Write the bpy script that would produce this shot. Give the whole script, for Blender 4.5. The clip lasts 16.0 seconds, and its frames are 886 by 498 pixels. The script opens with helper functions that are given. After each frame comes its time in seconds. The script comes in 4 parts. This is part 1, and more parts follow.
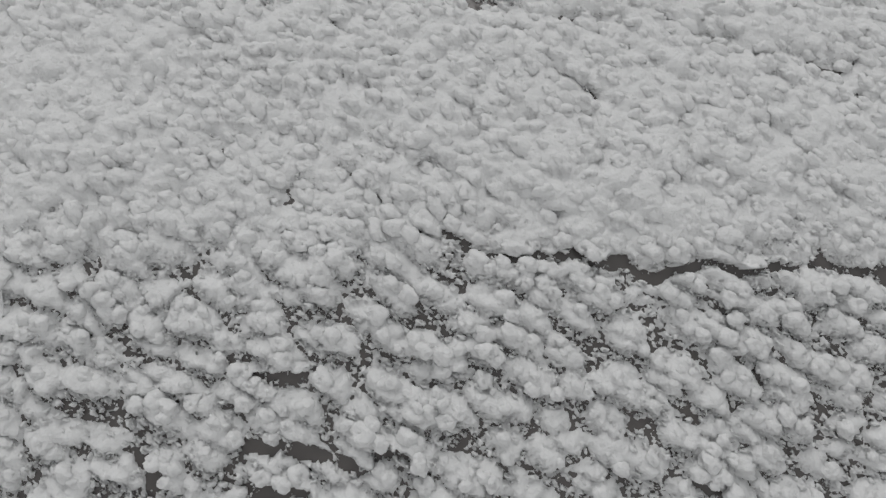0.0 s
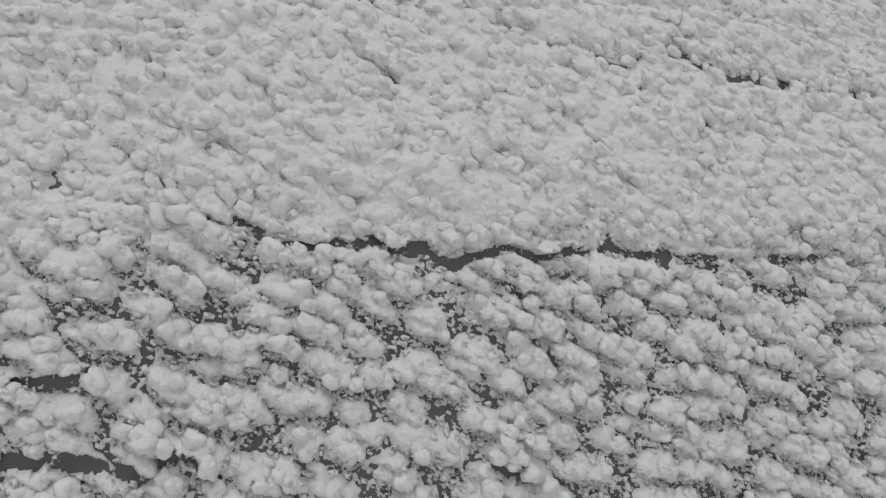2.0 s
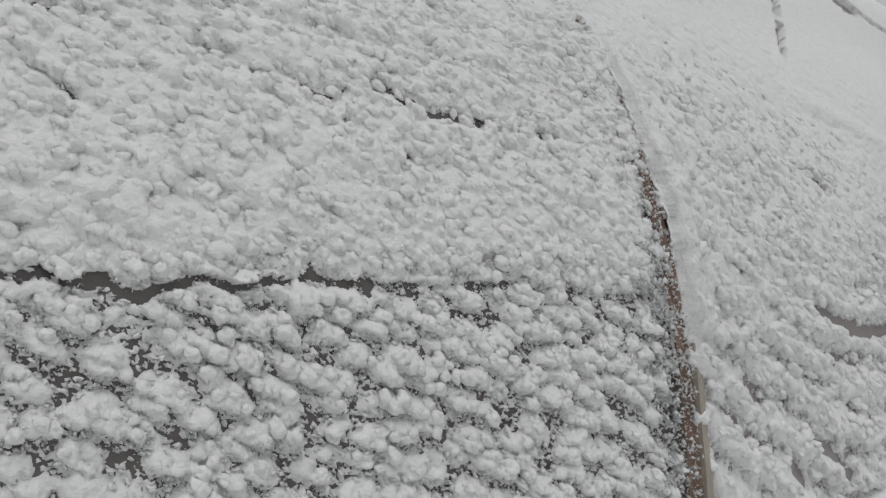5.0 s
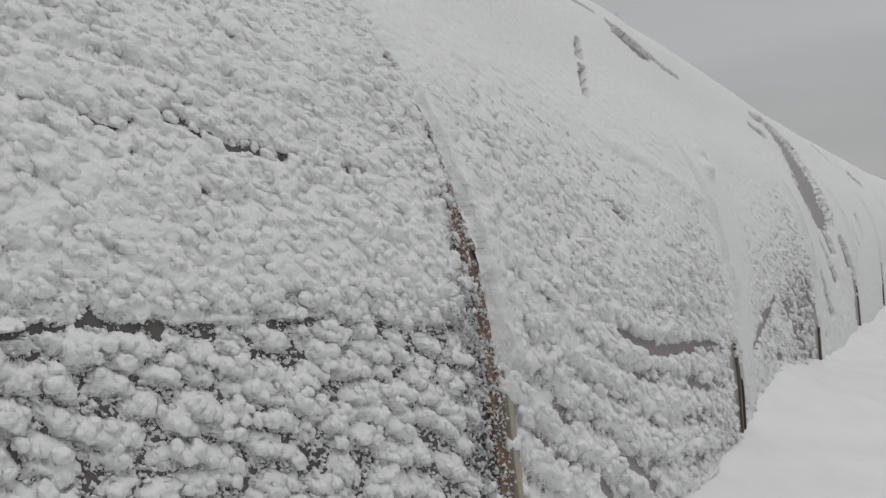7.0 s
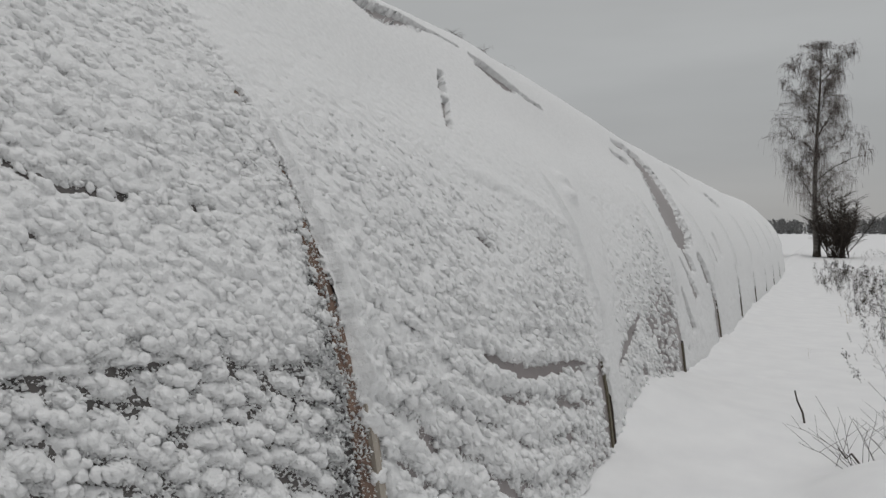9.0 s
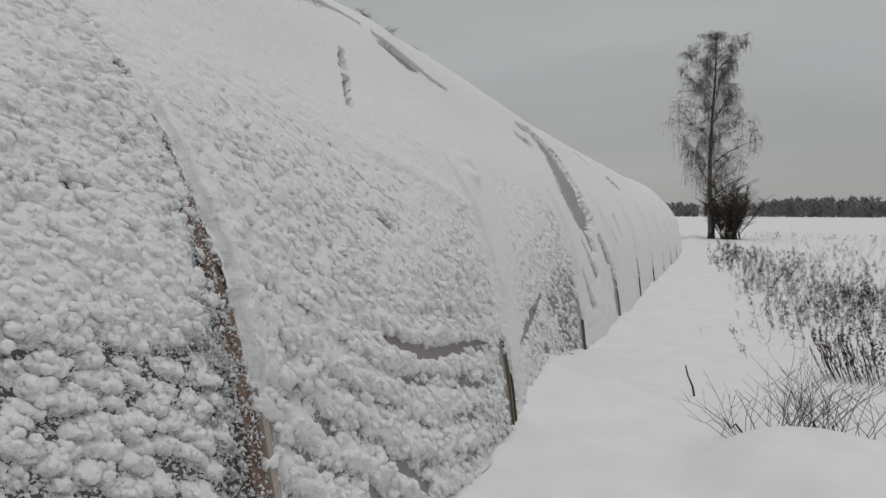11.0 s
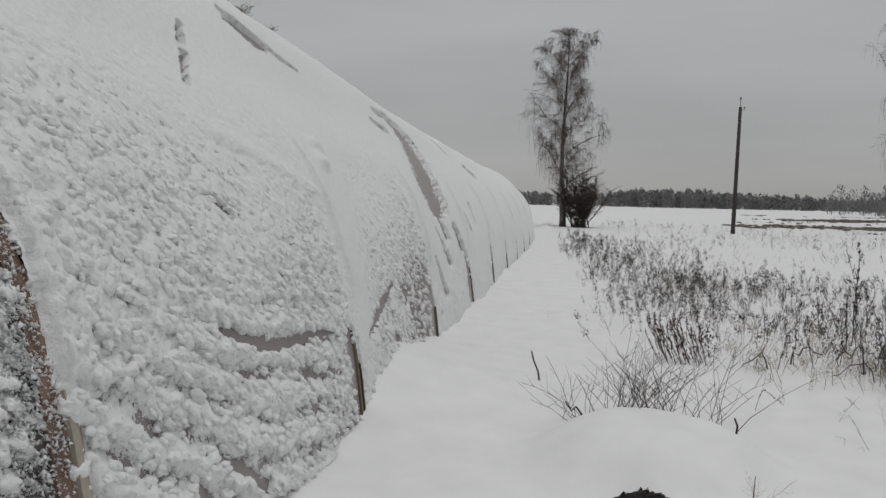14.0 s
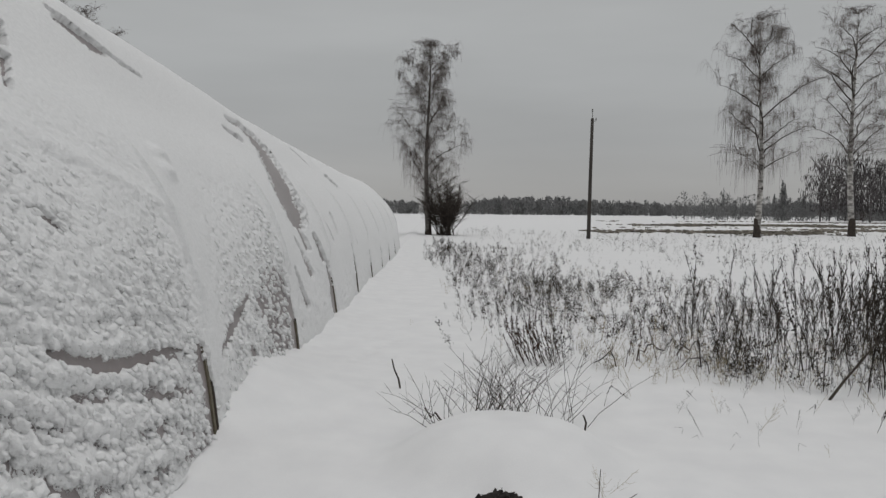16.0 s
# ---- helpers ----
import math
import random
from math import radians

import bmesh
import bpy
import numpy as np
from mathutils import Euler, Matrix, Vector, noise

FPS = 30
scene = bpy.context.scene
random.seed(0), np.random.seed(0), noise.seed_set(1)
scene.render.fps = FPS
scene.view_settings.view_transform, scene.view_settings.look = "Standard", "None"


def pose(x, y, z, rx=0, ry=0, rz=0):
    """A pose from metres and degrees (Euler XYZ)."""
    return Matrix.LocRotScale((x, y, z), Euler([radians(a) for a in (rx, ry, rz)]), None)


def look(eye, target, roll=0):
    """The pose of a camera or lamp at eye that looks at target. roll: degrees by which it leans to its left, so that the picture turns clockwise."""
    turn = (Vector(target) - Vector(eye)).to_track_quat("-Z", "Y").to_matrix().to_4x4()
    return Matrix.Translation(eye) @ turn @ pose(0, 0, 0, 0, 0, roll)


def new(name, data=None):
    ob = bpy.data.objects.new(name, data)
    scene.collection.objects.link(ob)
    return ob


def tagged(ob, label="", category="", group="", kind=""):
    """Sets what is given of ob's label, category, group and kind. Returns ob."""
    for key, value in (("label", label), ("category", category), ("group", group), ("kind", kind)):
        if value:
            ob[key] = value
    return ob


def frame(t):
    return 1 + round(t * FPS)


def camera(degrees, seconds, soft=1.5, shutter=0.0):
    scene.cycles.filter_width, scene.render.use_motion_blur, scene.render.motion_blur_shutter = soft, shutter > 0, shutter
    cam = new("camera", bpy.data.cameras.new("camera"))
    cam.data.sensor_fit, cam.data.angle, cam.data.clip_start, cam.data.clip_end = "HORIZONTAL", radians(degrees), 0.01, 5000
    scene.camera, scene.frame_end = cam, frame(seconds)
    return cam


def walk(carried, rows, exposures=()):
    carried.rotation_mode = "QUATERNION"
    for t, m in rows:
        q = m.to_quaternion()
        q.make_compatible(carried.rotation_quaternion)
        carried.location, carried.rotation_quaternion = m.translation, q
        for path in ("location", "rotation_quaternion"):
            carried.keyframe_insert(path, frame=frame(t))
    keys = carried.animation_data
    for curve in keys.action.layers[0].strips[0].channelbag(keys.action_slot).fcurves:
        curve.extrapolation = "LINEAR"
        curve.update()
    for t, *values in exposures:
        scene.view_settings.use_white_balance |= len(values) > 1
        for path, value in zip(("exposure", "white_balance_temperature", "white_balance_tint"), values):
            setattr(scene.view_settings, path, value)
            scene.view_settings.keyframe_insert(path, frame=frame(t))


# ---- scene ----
cam = camera(60.5, 16.0, 1.4)
PATH = [
    (0, (0.67, -1.188, 1.557), (1.065, 0.75, 1.257), -1.4),
    (0.5, (0.697, -1.169, 1.554), (1.207, 0.74, 1.246), -0.7),
    (1, (0.706, -1.163, 1.537), (1.342, 0.711, 1.243), -0.1),
    (1.5, (0.734, -1.16, 1.529), (1.457, 0.679, 1.22), -0.5),
    (2, (0.759, -1.162, 1.528), (1.568, 0.64, 1.212), -0.1),
    (2.5, (0.789, -1.171, 1.525), (1.695, 0.582, 1.2), 0.5),
    (3, (0.82, -1.175, 1.512), (1.845, 0.513, 1.196), 1.0),
    (3.5, (0.818, -1.185, 1.52), (1.89, 0.479, 1.231), 1.5),
    (4, (0.832, -1.198, 1.536), (1.974, 0.418, 1.243), 2.1),
    (4.2, (0.836, -1.202, 1.532), (2.024, 0.383, 1.255), 2.1),
    (6.3, (0.94, -1.236, 1.529), (2.472, 0.039, 1.362), 2.0),
    (6.5, (0.942, -1.252, 1.534), (2.498, -0.003, 1.391), 1.7),
    (7, (0.956, -1.262, 1.536), (2.588, -0.112, 1.405), 1.9),
    (7.5, (0.96, -1.282, 1.537), (2.642, -0.204, 1.438), 1.8),
    (8, (0.967, -1.313, 1.543), (2.687, -0.294, 1.487), 0.7),
    (8.5, (0.976, -1.343, 1.55), (2.723, -0.37, 1.505), -0.1),
    (9, (0.998, -1.361, 1.552), (2.783, -0.46, 1.502), 0.1),
    (9.5, (1.017, -1.368, 1.547), (2.832, -0.529, 1.492), 0.4),
    (10, (1.041, -1.378, 1.546), (2.88, -0.594, 1.491), 0.6),
    (10.2, (1.046, -1.383, 1.544), (2.895, -0.623, 1.478), 0.6),
    (12.3, (1.052, -1.415, 1.544), (2.966, -0.847, 1.423), 0.8),
    (12.5, (1.075, -1.41, 1.546), (2.996, -0.869, 1.42), 1.2),
    (13, (1.134, -1.422, 1.55), (3.074, -0.952, 1.426), 1.1),
    (13.5, (1.148, -1.435, 1.554), (3.102, -1.029, 1.428), 1.1),
    (14, (1.152, -1.457, 1.553), (3.12, -1.125, 1.424), 1.2),
    (14.5, (1.14, -1.467, 1.551), (3.121, -1.233, 1.413), 0.9),
    (15, (1.142, -1.486, 1.555), (3.13, -1.314, 1.424), 0.7),
    (15.5, (1.141, -1.521, 1.562), (3.136, -1.445, 1.456), 0.4),
    (16, (1.166, -1.544, 1.554), (3.163, -1.556, 1.454), 0.5),
]
EXPOSE = [(0.0, -0.07), (4.0, 0.03), (8.0, -0.08), (16.0, -0.14)]
walk(cam, [(t, look(eye, target, roll)) for t, eye, target, roll in PATH], EXPOSE)

# ---- overcast winter sky ----
world = bpy.data.worlds.new("overcast_sky")
scene.world = world
world.use_nodes = True
wn, wl = world.node_tree.nodes, world.node_tree.links
wn.clear()
w_out = wn.new("ShaderNodeOutputWorld")
w_bg = wn.new("ShaderNodeBackground")
w_bg2 = wn.new("ShaderNodeBackground")
w_add = wn.new("ShaderNodeAddShader")
w_sky = wn.new("ShaderNodeTexSky")
w_sky.sky_type, w_sky.sun_disc = "NISHITA", False
w_sky.sun_elevation, w_sky.sun_rotation = radians(76), radians(204)
w_sky.air_density, w_sky.dust_density, w_sky.ozone_density = 1.0, 4.0, 1.0
w_bw = wn.new("ShaderNodeHueSaturation")
w_bw.inputs["Saturation"].default_value = 0.1
wl.new(w_sky.outputs[0], w_bw.inputs["Color"])
wl.new(w_bw.outputs[0], w_bg2.inputs["Color"])
w_bg2.inputs["Strength"].default_value = 0.01
w_geo = wn.new("ShaderNodeTexCoord")
w_sep = wn.new("ShaderNodeSeparateXYZ")
wl.new(w_geo.outputs["Generated"], w_sep.inputs[0])
w_ramp = wn.new("ShaderNodeValToRGB")
els = w_ramp.color_ramp.elements
els[0].position, els[0].color = 0.0, (0.345, 0.343, 0.338, 1)
els[1].position, els[1].color = 1.0, (0.50, 0.505, 0.51, 1)
for p_, c_ in ((0.02, (0.365, 0.363, 0.356, 1)), (0.09, (0.355, 0.362, 0.364, 1)), (0.17, (0.375, 0.386, 0.39, 1)), (0.26, (0.405, 0.416, 0.419, 1)), (0.5, (0.42, 0.426, 0.43, 1))):
    e_ = els.new(p_)
    e_.color = c_
wl.new(w_sep.outputs["Z"], w_ramp.inputs["Fac"])
w_map = wn.new("ShaderNodeMapping")
w_map.inputs["Scale"].default_value = (1.2, 1.2, 7.0)
wl.new(w_geo.outputs["Generated"], w_map.inputs["Vector"])
w_noise = wn.new("ShaderNodeTexNoise")
w_noise.inputs["Scale"].default_value, w_noise.inputs["Detail"].default_value = 1.6, 4.0
wl.new(w_map.outputs[0], w_noise.inputs["Vector"])
w_rng = wn.new("ShaderNodeMapRange")
w_rng.inputs["To Min"].default_value, w_rng.inputs["To Max"].default_value = 0.82, 1.18
wl.new(w_noise.outputs["Fac"], w_rng.inputs["Value"])
w_mul = wn.new("ShaderNodeVectorMath")
w_mul.operation = "SCALE"
wl.new(w_ramp.outputs["Color"], w_mul.inputs[0])
wl.new(w_rng.outputs[0], w_mul.inputs["Scale"])
wl.new(w_mul.outputs[0], w_bg.inputs["Color"])
w_bg.inputs["Strength"].default_value = 1.0
wl.new(w_bg.outputs[0], w_add.inputs[0])
wl.new(w_bg2.outputs[0], w_add.inputs[1])
wl.new(w_add.outputs[0], w_out.inputs[0])

sun = new("sun", bpy.data.lights.new("sun", "SUN"))
sun.data.energy, sun.data.angle, sun.data.color = 0.76, radians(36), (1.0, 0.985, 0.97)
sun.matrix_world = look((0, 0, 0), (0.10, 0.18, -0.98))


# ---- materials ----
def material(name, colour, rough=0.7, dark=None, scale=8.0, fine=60.0, bump=0.3, depth=0.01, spec=0.4, metal=0.0, island=0.0, obj=0.0, detail=6.0, stretch=(1, 1, 1)):
    """A procedural surface: two scales of noise mix the colour, a third one gives relief."""
    m = bpy.data.materials.new(name)
    m.use_nodes = True
    n, l = m.node_tree.nodes, m.node_tree.links
    b = n["Principled BSDF"]
    b.inputs["Roughness"].default_value, b.inputs["Metallic"].default_value = rough, metal
    b.inputs["Specular IOR Level"].default_value = spec
    tc = n.new("ShaderNodeTexCoord")
    mp = n.new("ShaderNodeMapping")
    mp.inputs["Scale"].default_value = stretch
    l.new(tc.outputs["Object"], mp.inputs["Vector"])
    n1, n2 = n.new("ShaderNodeTexNoise"), n.new("ShaderNodeTexNoise")
    n1.inputs["Scale"].default_value, n1.inputs["Detail"].default_value = scale, detail
    n2.inputs["Scale"].default_value, n2.inputs["Detail"].default_value = fine, 4.0
    for q in (n1, n2):
        l.new(mp.outputs[0], q.inputs["Vector"])
    mix = n.new("ShaderNodeMix")
    mix.data_type, mix.blend_type = "RGBA", "MIX"
    mix.inputs[6].default_value = (*colour, 1)
    mix.inputs[7].default_value = (*(dark or [c * 0.6 for c in colour]), 1)
    add = n.new("ShaderNodeMath")
    add.operation = "ADD"
    mul = n.new("ShaderNodeMath")
    mul.operation, mul.inputs[1].default_value = "MULTIPLY", 0.5
    l.new(n2.outputs["Fac"], mul.inputs[0])
    l.new(n1.outputs["Fac"], add.inputs[0])
    l.new(mul.outputs[0], add.inputs[1])
    mr = n.new("ShaderNodeMapRange")
    mr.inputs["From Min"].default_value, mr.inputs["From Max"].default_value = 0.55, 0.95
    l.new(add.outputs[0], mr.inputs["Value"])
    l.new(mr.outputs[0], mix.inputs[0])
    last = mix.outputs[2]
    if island or obj:
        hs = n.new("ShaderNodeHueSaturation")
        src = n.new("ShaderNodeNewGeometry").outputs["Random Per Island"] if island else n.new("ShaderNodeObjectInfo").outputs["Random"]
        r2 = n.new("ShaderNodeMapRange")
        k = island or obj
        r2.inputs["To Min"].default_value, r2.inputs["To Max"].default_value = 1 - k, 1 + k
        l.new(src, r2.inputs["Value"])
        l.new(r2.outputs[0], hs.inputs["Value"])
        l.new(last, hs.inputs["Color"])
        last = hs.outputs[0]
    l.new(last, b.inputs["Base Color"])
    if bump:
        bp = n.new("ShaderNodeBump")
        bp.inputs["Strength"].default_value, bp.inputs["Distance"].default_value = bump, depth
        l.new(add.outputs[0], bp.inputs["Height"])
        l.new(bp.outputs[0], b.inputs["Normal"])
    return m


SNOW = material("snow", (0.79, 0.79, 0.79), 0.75, (0.73, 0.73, 0.735), 3.0, 140.0, 0.5, 0.004, 0.25)
CRUST = material("clumped_snow", (0.81, 0.812, 0.812), 0.9, (0.745, 0.748, 0.748), 35.0, 115.0, 0.9, 0.010, 0.1)
# paler copy of the film: light coming through it is put into the colour
LIT_FILM = material("lit_film", (0.28, 0.25, 0.247), 0.3, (0.22, 0.195, 0.192), 2.0, 30.0, 0.12, 0.003, 0.6)
# opaque film: the unlit inside of the tunnel is put into its dark colour
FILM = material("plastic_film", (0.11, 0.099, 0.094), 0.3, (0.08, 0.072, 0.068), 2.0, 30.0, 0.12, 0.003, 0.7)
WOOD = material("weathered_wood", (0.27, 0.185, 0.14), 0.75, (0.15, 0.10, 0.08), 5.0, 40.0, 0.4, 0.004, 0.3, stretch=(6, 6, 0.6))
BATTEN = material("grey_batten", (0.42, 0.38, 0.33), 0.7, (0.28, 0.25, 0.21), 4.0, 40.0, 0.4, 0.003, 0.3, stretch=(6, 6, 0.5))
OLIVE_BOARD = material("olive_board", (0.17, 0.15, 0.11), 0.8, (0.08, 0.07, 0.05), 5.0, 40.0, 0.4, 0.004, 0.3, stretch=(6, 6, 0.6))
BARK = material("birch_bark", (0.60, 0.58, 0.55), 0.8, (0.05, 0.046, 0.042), 2.2, 7.0, 0.5, 0.02, 0.2, stretch=(1, 1, 2.2))
GREYBARK = material("grey_birch_bark", (0.20, 0.185, 0.17), 0.85, (0.06, 0.055, 0.05), 3.0, 9.0, 0.5, 0.02, 0.2, stretch=(1, 1, 2.2))
DARKBARK = material("dark_bark", (0.075, 0.062, 0.052), 0.9, (0.04, 0.034, 0.03), 6.0, 40.0, 0.5, 0.01, 0.2)
TWIG = material("grey_twigs", (0.19, 0.165, 0.155), 0.9, (0.09, 0.075, 0.068), 1.2, 9.0, 0.0, 0.01, 0.15, island=0.35)
WEED = material("dry_weed", (0.065, 0.053, 0.042), 0.9, (0.025, 0.021, 0.018), 9.0, 60.0, 0.0, 0.01, 0.15, island=0.45)
DARKWEED = material("dark_weed", (0.06, 0.05, 0.038), 0.9, (0.03, 0.026, 0.021), 9.0, 60.0, 0.0, 0.01, 0.15, island=0.4)
STRAW = material("straw_grass", (0.36, 0.30, 0.19), 0.9, (0.2, 0.17, 0.11), 6.0, 60.0, 0.0, 0.01, 0.2, island=0.35)
DOCK = material("dock_seed", (0.075, 0.045, 0.032), 0.9, (0.03, 0.02, 0.016), 12.0, 80.0, 0.0, 0.01, 0.2, island=0.4)
ROT = material("wet_stump", (0.035, 0.03, 0.027), 0.8, (0.012, 0.011, 0.01), 20.0, 90.0, 0.8, 0.02, 0.35)
POLE = material("tarred_pole", (0.07, 0.062, 0.056), 0.85, (0.045, 0.04, 0.036), 2.0, 30.0, 0.4, 0.01, 0.2, stretch=(5, 5, 0.4))
# pale, low-contrast grey: the haze of distance is put into this colour
HAZED_WOOD = material("far_wood", (0.26, 0.26, 0.26), 1.0, (0.17, 0.172, 0.17), 0.05, 0.6, 0.0, 0.1, 0.1, island=0.12)
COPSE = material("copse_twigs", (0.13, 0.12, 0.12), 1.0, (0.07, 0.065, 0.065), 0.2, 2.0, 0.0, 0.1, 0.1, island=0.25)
MEADOW = material("dead_meadow", (0.26, 0.24, 0.20), 1.0, (0.15, 0.135, 0.115), 0.1, 2.0, 0.0, 0.1, 0.1, island=0.35)
PORCELAIN = material("insulator", (0.25, 0.25, 0.24), 0.3, None, 10, 50, 0.0)


# ---- numeric helpers ----
def lattice(i, j, seed):
    h = (i.astype(np.int64) * 374761393 + j.astype(np.int64) * 668265263 + seed * 1442695041) & 0x7FFFFFFF
    h = ((h ^ (h >> 13)) * 1274126177) & 0x7FFFFFFF
    h = ((h ^ (h >> 16)) * 668265263) & 0x7FFFFFFF
    return ((h ^ (h >> 15)) & 0xFFFFFF) / float(0xFFFFFF)


def value_noise(u, v, seed=0):
    i, j = np.floor(u), np.floor(v)
    fu, fv = u - i, v - j
    fu, fv = fu * fu * (3 - 2 * fu), fv * fv * (3 - 2 * fv)
    a, b = lattice(i, j, seed), lattice(i + 1, j, seed)
    c, d = lattice(i, j + 1, seed), lattice(i + 1, j + 1, seed)
    return a + (b - a) * fu + (c - a) * fv + (a - b - c + d) * fu * fv


def fbm(u, v, seed=0, octaves=4, gain=0.5):
    total, amp, norm = 0.0, 1.0, 0.0
    for o in range(octaves):
        total = total + amp * value_noise(u * 2 ** o + 17.3 * o, v * 2 ** o - 9.1 * o, seed + o)
        norm += amp
        amp *= gain
    return total / norm


def clumps(u, v, seed=0, reach=0.85, skew=1.0, stray=1.0):
    """Domes round scattered centres, in cell units, that meet in sharp creases: the highest wins.

    Gives its height and how far a place lies above the centre of the dome that it belongs to."""
    j0 = np.floor(v)
    best = np.full(u.shape, -0.4)
    over = np.zeros(u.shape)
    for di in (-1, 0, 1):
        for dj in (-1, 0, 1):
            j = j0 + dj
            w = u + (5 * lattice(j, 0 * j, seed + 7) if stray < 1 else 0)
            i = np.floor(w) + di
            du, dv = w - i - 0.5 - stray * (lattice(i, j, seed) - 0.5), v - j - 0.5 - stray * (lattice(i, j, seed + 1) - 0.5)
            if skew != 1.0:
                dv = np.where(dv > 0, dv / skew, dv * skew)
            c = (1 - (du * du + dv * dv) / (reach * reach)) * (0.65 + 0.35 * lattice(i, j, seed + 2))
            over = np.where(c > best, dv, over)
            best = np.maximum(best, c)
    return best, over


def smooth(a, b, x):
    t = np.clip((x - a) / (b - a), 0, 1)
    return t * t * (3 - 2 * t)


def grid_mesh(name, pos, keep=None, mat=None):
    """A mesh from an array of places (rows, columns, 3); faces with no corner in keep are left out."""
    ni, nj, _ = pos.shape
    idx = np.arange(ni * nj).reshape(ni, nj)
    quads = np.stack([idx[:-1, :-1], idx[1:, :-1], idx[1:, 1:], idx[:-1, 1:]], -1).reshape(-1, 4)
    if keep is not None:
        quads = quads[keep.reshape(-1)[quads].any(1)]
    used = np.unique(quads)
    remap = np.full(ni * nj, -1)
    remap[used] = np.arange(len(used))
    return array_mesh(name, pos.reshape(-1, 3)[used], remap[quads], mat)


def array_mesh(name, verts, faces, mat=None, flat=False):
    """A mesh from arrays of places and of equal-sided faces."""
    faces = np.asarray(faces)
    me = bpy.data.meshes.new(name)
    k = faces.shape[1]
    me.vertices.add(len(verts))
    me.vertices.foreach_set("co", np.asarray(verts, np.float32).ravel())
    me.loops.add(faces.size)
    me.loops.foreach_set("vertex_index", faces.astype(np.int32).ravel())
    me.polygons.add(len(faces))
    me.polygons.foreach_set("loop_start", np.arange(0, faces.size, k, dtype=np.int32))
    me.polygons.foreach_set("use_smooth", np.full(len(faces), not flat))
    me.update(calc_edges=True)
    me.validate()
    if mat:
        me.materials.append(mat)
    return me


def part(name, bm, mat, parent=None, label=""):
    """One mesh object from a bmesh, under a thing or a part."""
    me = bpy.data.meshes.new(name)
    bm.to_mesh(me)
    bm.free()
    me.materials.append(mat)
    ob = new(name, me)
    if parent:
        ob.parent = parent
    if label:
        ob["label"] = label
    return ob


def tubes(strands, sides=4):
    """Tapered tubes along strands, each an array of rows x, y, z, radius. Returns places and faces."""
    V, Fc, base = [], [], 0
    ang = np.arange(sides) * 2 * np.pi / sides
    ca, sa = np.cos(ang), np.sin(ang)
    for st in strands:
        st = np.asarray(st, float)
        p, r = st[:, :3], st[:, 3]
        d = np.gradient(p, axis=0)
        d /= np.linalg.norm(d, axis=1)[:, None] + 1e-9
        ref = np.where(np.abs(d[:, 2:3]) > 0.9, np.array([[1.0, 0, 0]]), np.array([[0, 0, 1.0]]))
        a = np.cross(d, ref)
        a /= np.linalg.norm(a, axis=1)[:, None] + 1e-9
        b = np.cross(d, a)
        ring = p[:, None] + r[:, None, None] * (ca[None, :, None] * a[:, None] + sa[None, :, None] * b[:, None])
        V.append(ring.reshape(-1, 3))
        n = len(p)
        i = np.arange(n - 1)[:, None] * sides
        j = np.arange(sides)[None]
        k = (j + 1) % sides
        Fc.append((base + np.stack([i + j, i + k, i + sides + k, i + sides + j], -1)).reshape(-1, 4))
        base += n * sides
    return np.concatenate(V), np.concatenate(Fc)


# ---- the polytunnel: a hooped tunnel along x, its foot on y = 0 ----
HOOPS = [-0.15, 3.22, 6.19, 9.19, 12.19, 15.2, 18.2, 21.2, 24.2, 27.2, 30.25]
Z0 = 0.25
END = 30.25


def hoop_radius(x):
    return np.interp(x, [-4, 7.0, 12.0, 25.0], [3.0, 3.0, 2.8, 2.6])


def bay_phase(x):
    """0 at a hoop, 1 midway between two."""
    return np.sin(np.pi * np.interp(x, HOOPS, np.arange(len(HOOPS)))) ** 2


def film_at(x, s):
    """Place and outward normal of the film at x, s metres up its curve from the foot."""
    R = hoop_radius(x)
    th = np.clip((s - Z0) / R, 0, None)
    up = np.minimum(s, Z0)
    bend = 0.125 * np.clip(3.2 - x, 0, None)
    sag = 0.09 * bay_phase(x) * np.sin(np.clip(th, 0, 1.0) * np.pi) * (x > 3.22)
    cap = np.interp(x, [-4, 5.5, 7.0, 8.6, 10.0, 12.0, 16.0, 25.0], [0.22, 0.24, 0.28, 0.26, 0.24, 0.18, 0.12, 0.03]) * smooth(0.75, 1.12, th) * smooth(0.75, 1.12, np.pi - th)
    rr = R - sag + cap
    y = R - rr * np.cos(th) + bend
    y = y - 0.07 * np.clip(1 - s / 0.7, 0, 1) ** 1.3
    z = up + rr * np.sin(th)
    n = np.stack([np.zeros_like(th), -np.cos(th), np.sin(th)], -1)
    return np.stack([x + 0 * th, y, z], -1), n


def stroke_mask(x, s, strokes):
    """How deep x, s lie inside strokes of rows x, s, half width: 1 on the line, 0 at the rim, minus outside."""
    best = np.full(x.shape, -9.0)
    for rows in strokes:
        for (xa, sa_, wa), (xb, sb, wb) in zip(rows[:-1], rows[1:]):
            k = np.interp(xa, [3.3, 4.5, 6, 9, 12], [1.0, 0.7, 0.5, 0.35, 0.3])
            dx, ds = (xb - xa) * k, sb - sa_
            t = np.clip(((x - xa) * k * dx + (s - sa_) * ds) / (dx * dx + ds * ds), 0, 1)
            d = np.hypot((x - xa) * k - t * dx, s - sa_ - t * ds)
            best = np.maximum(best, 1 - d / (wa + (wb - wa) * t))
    return best
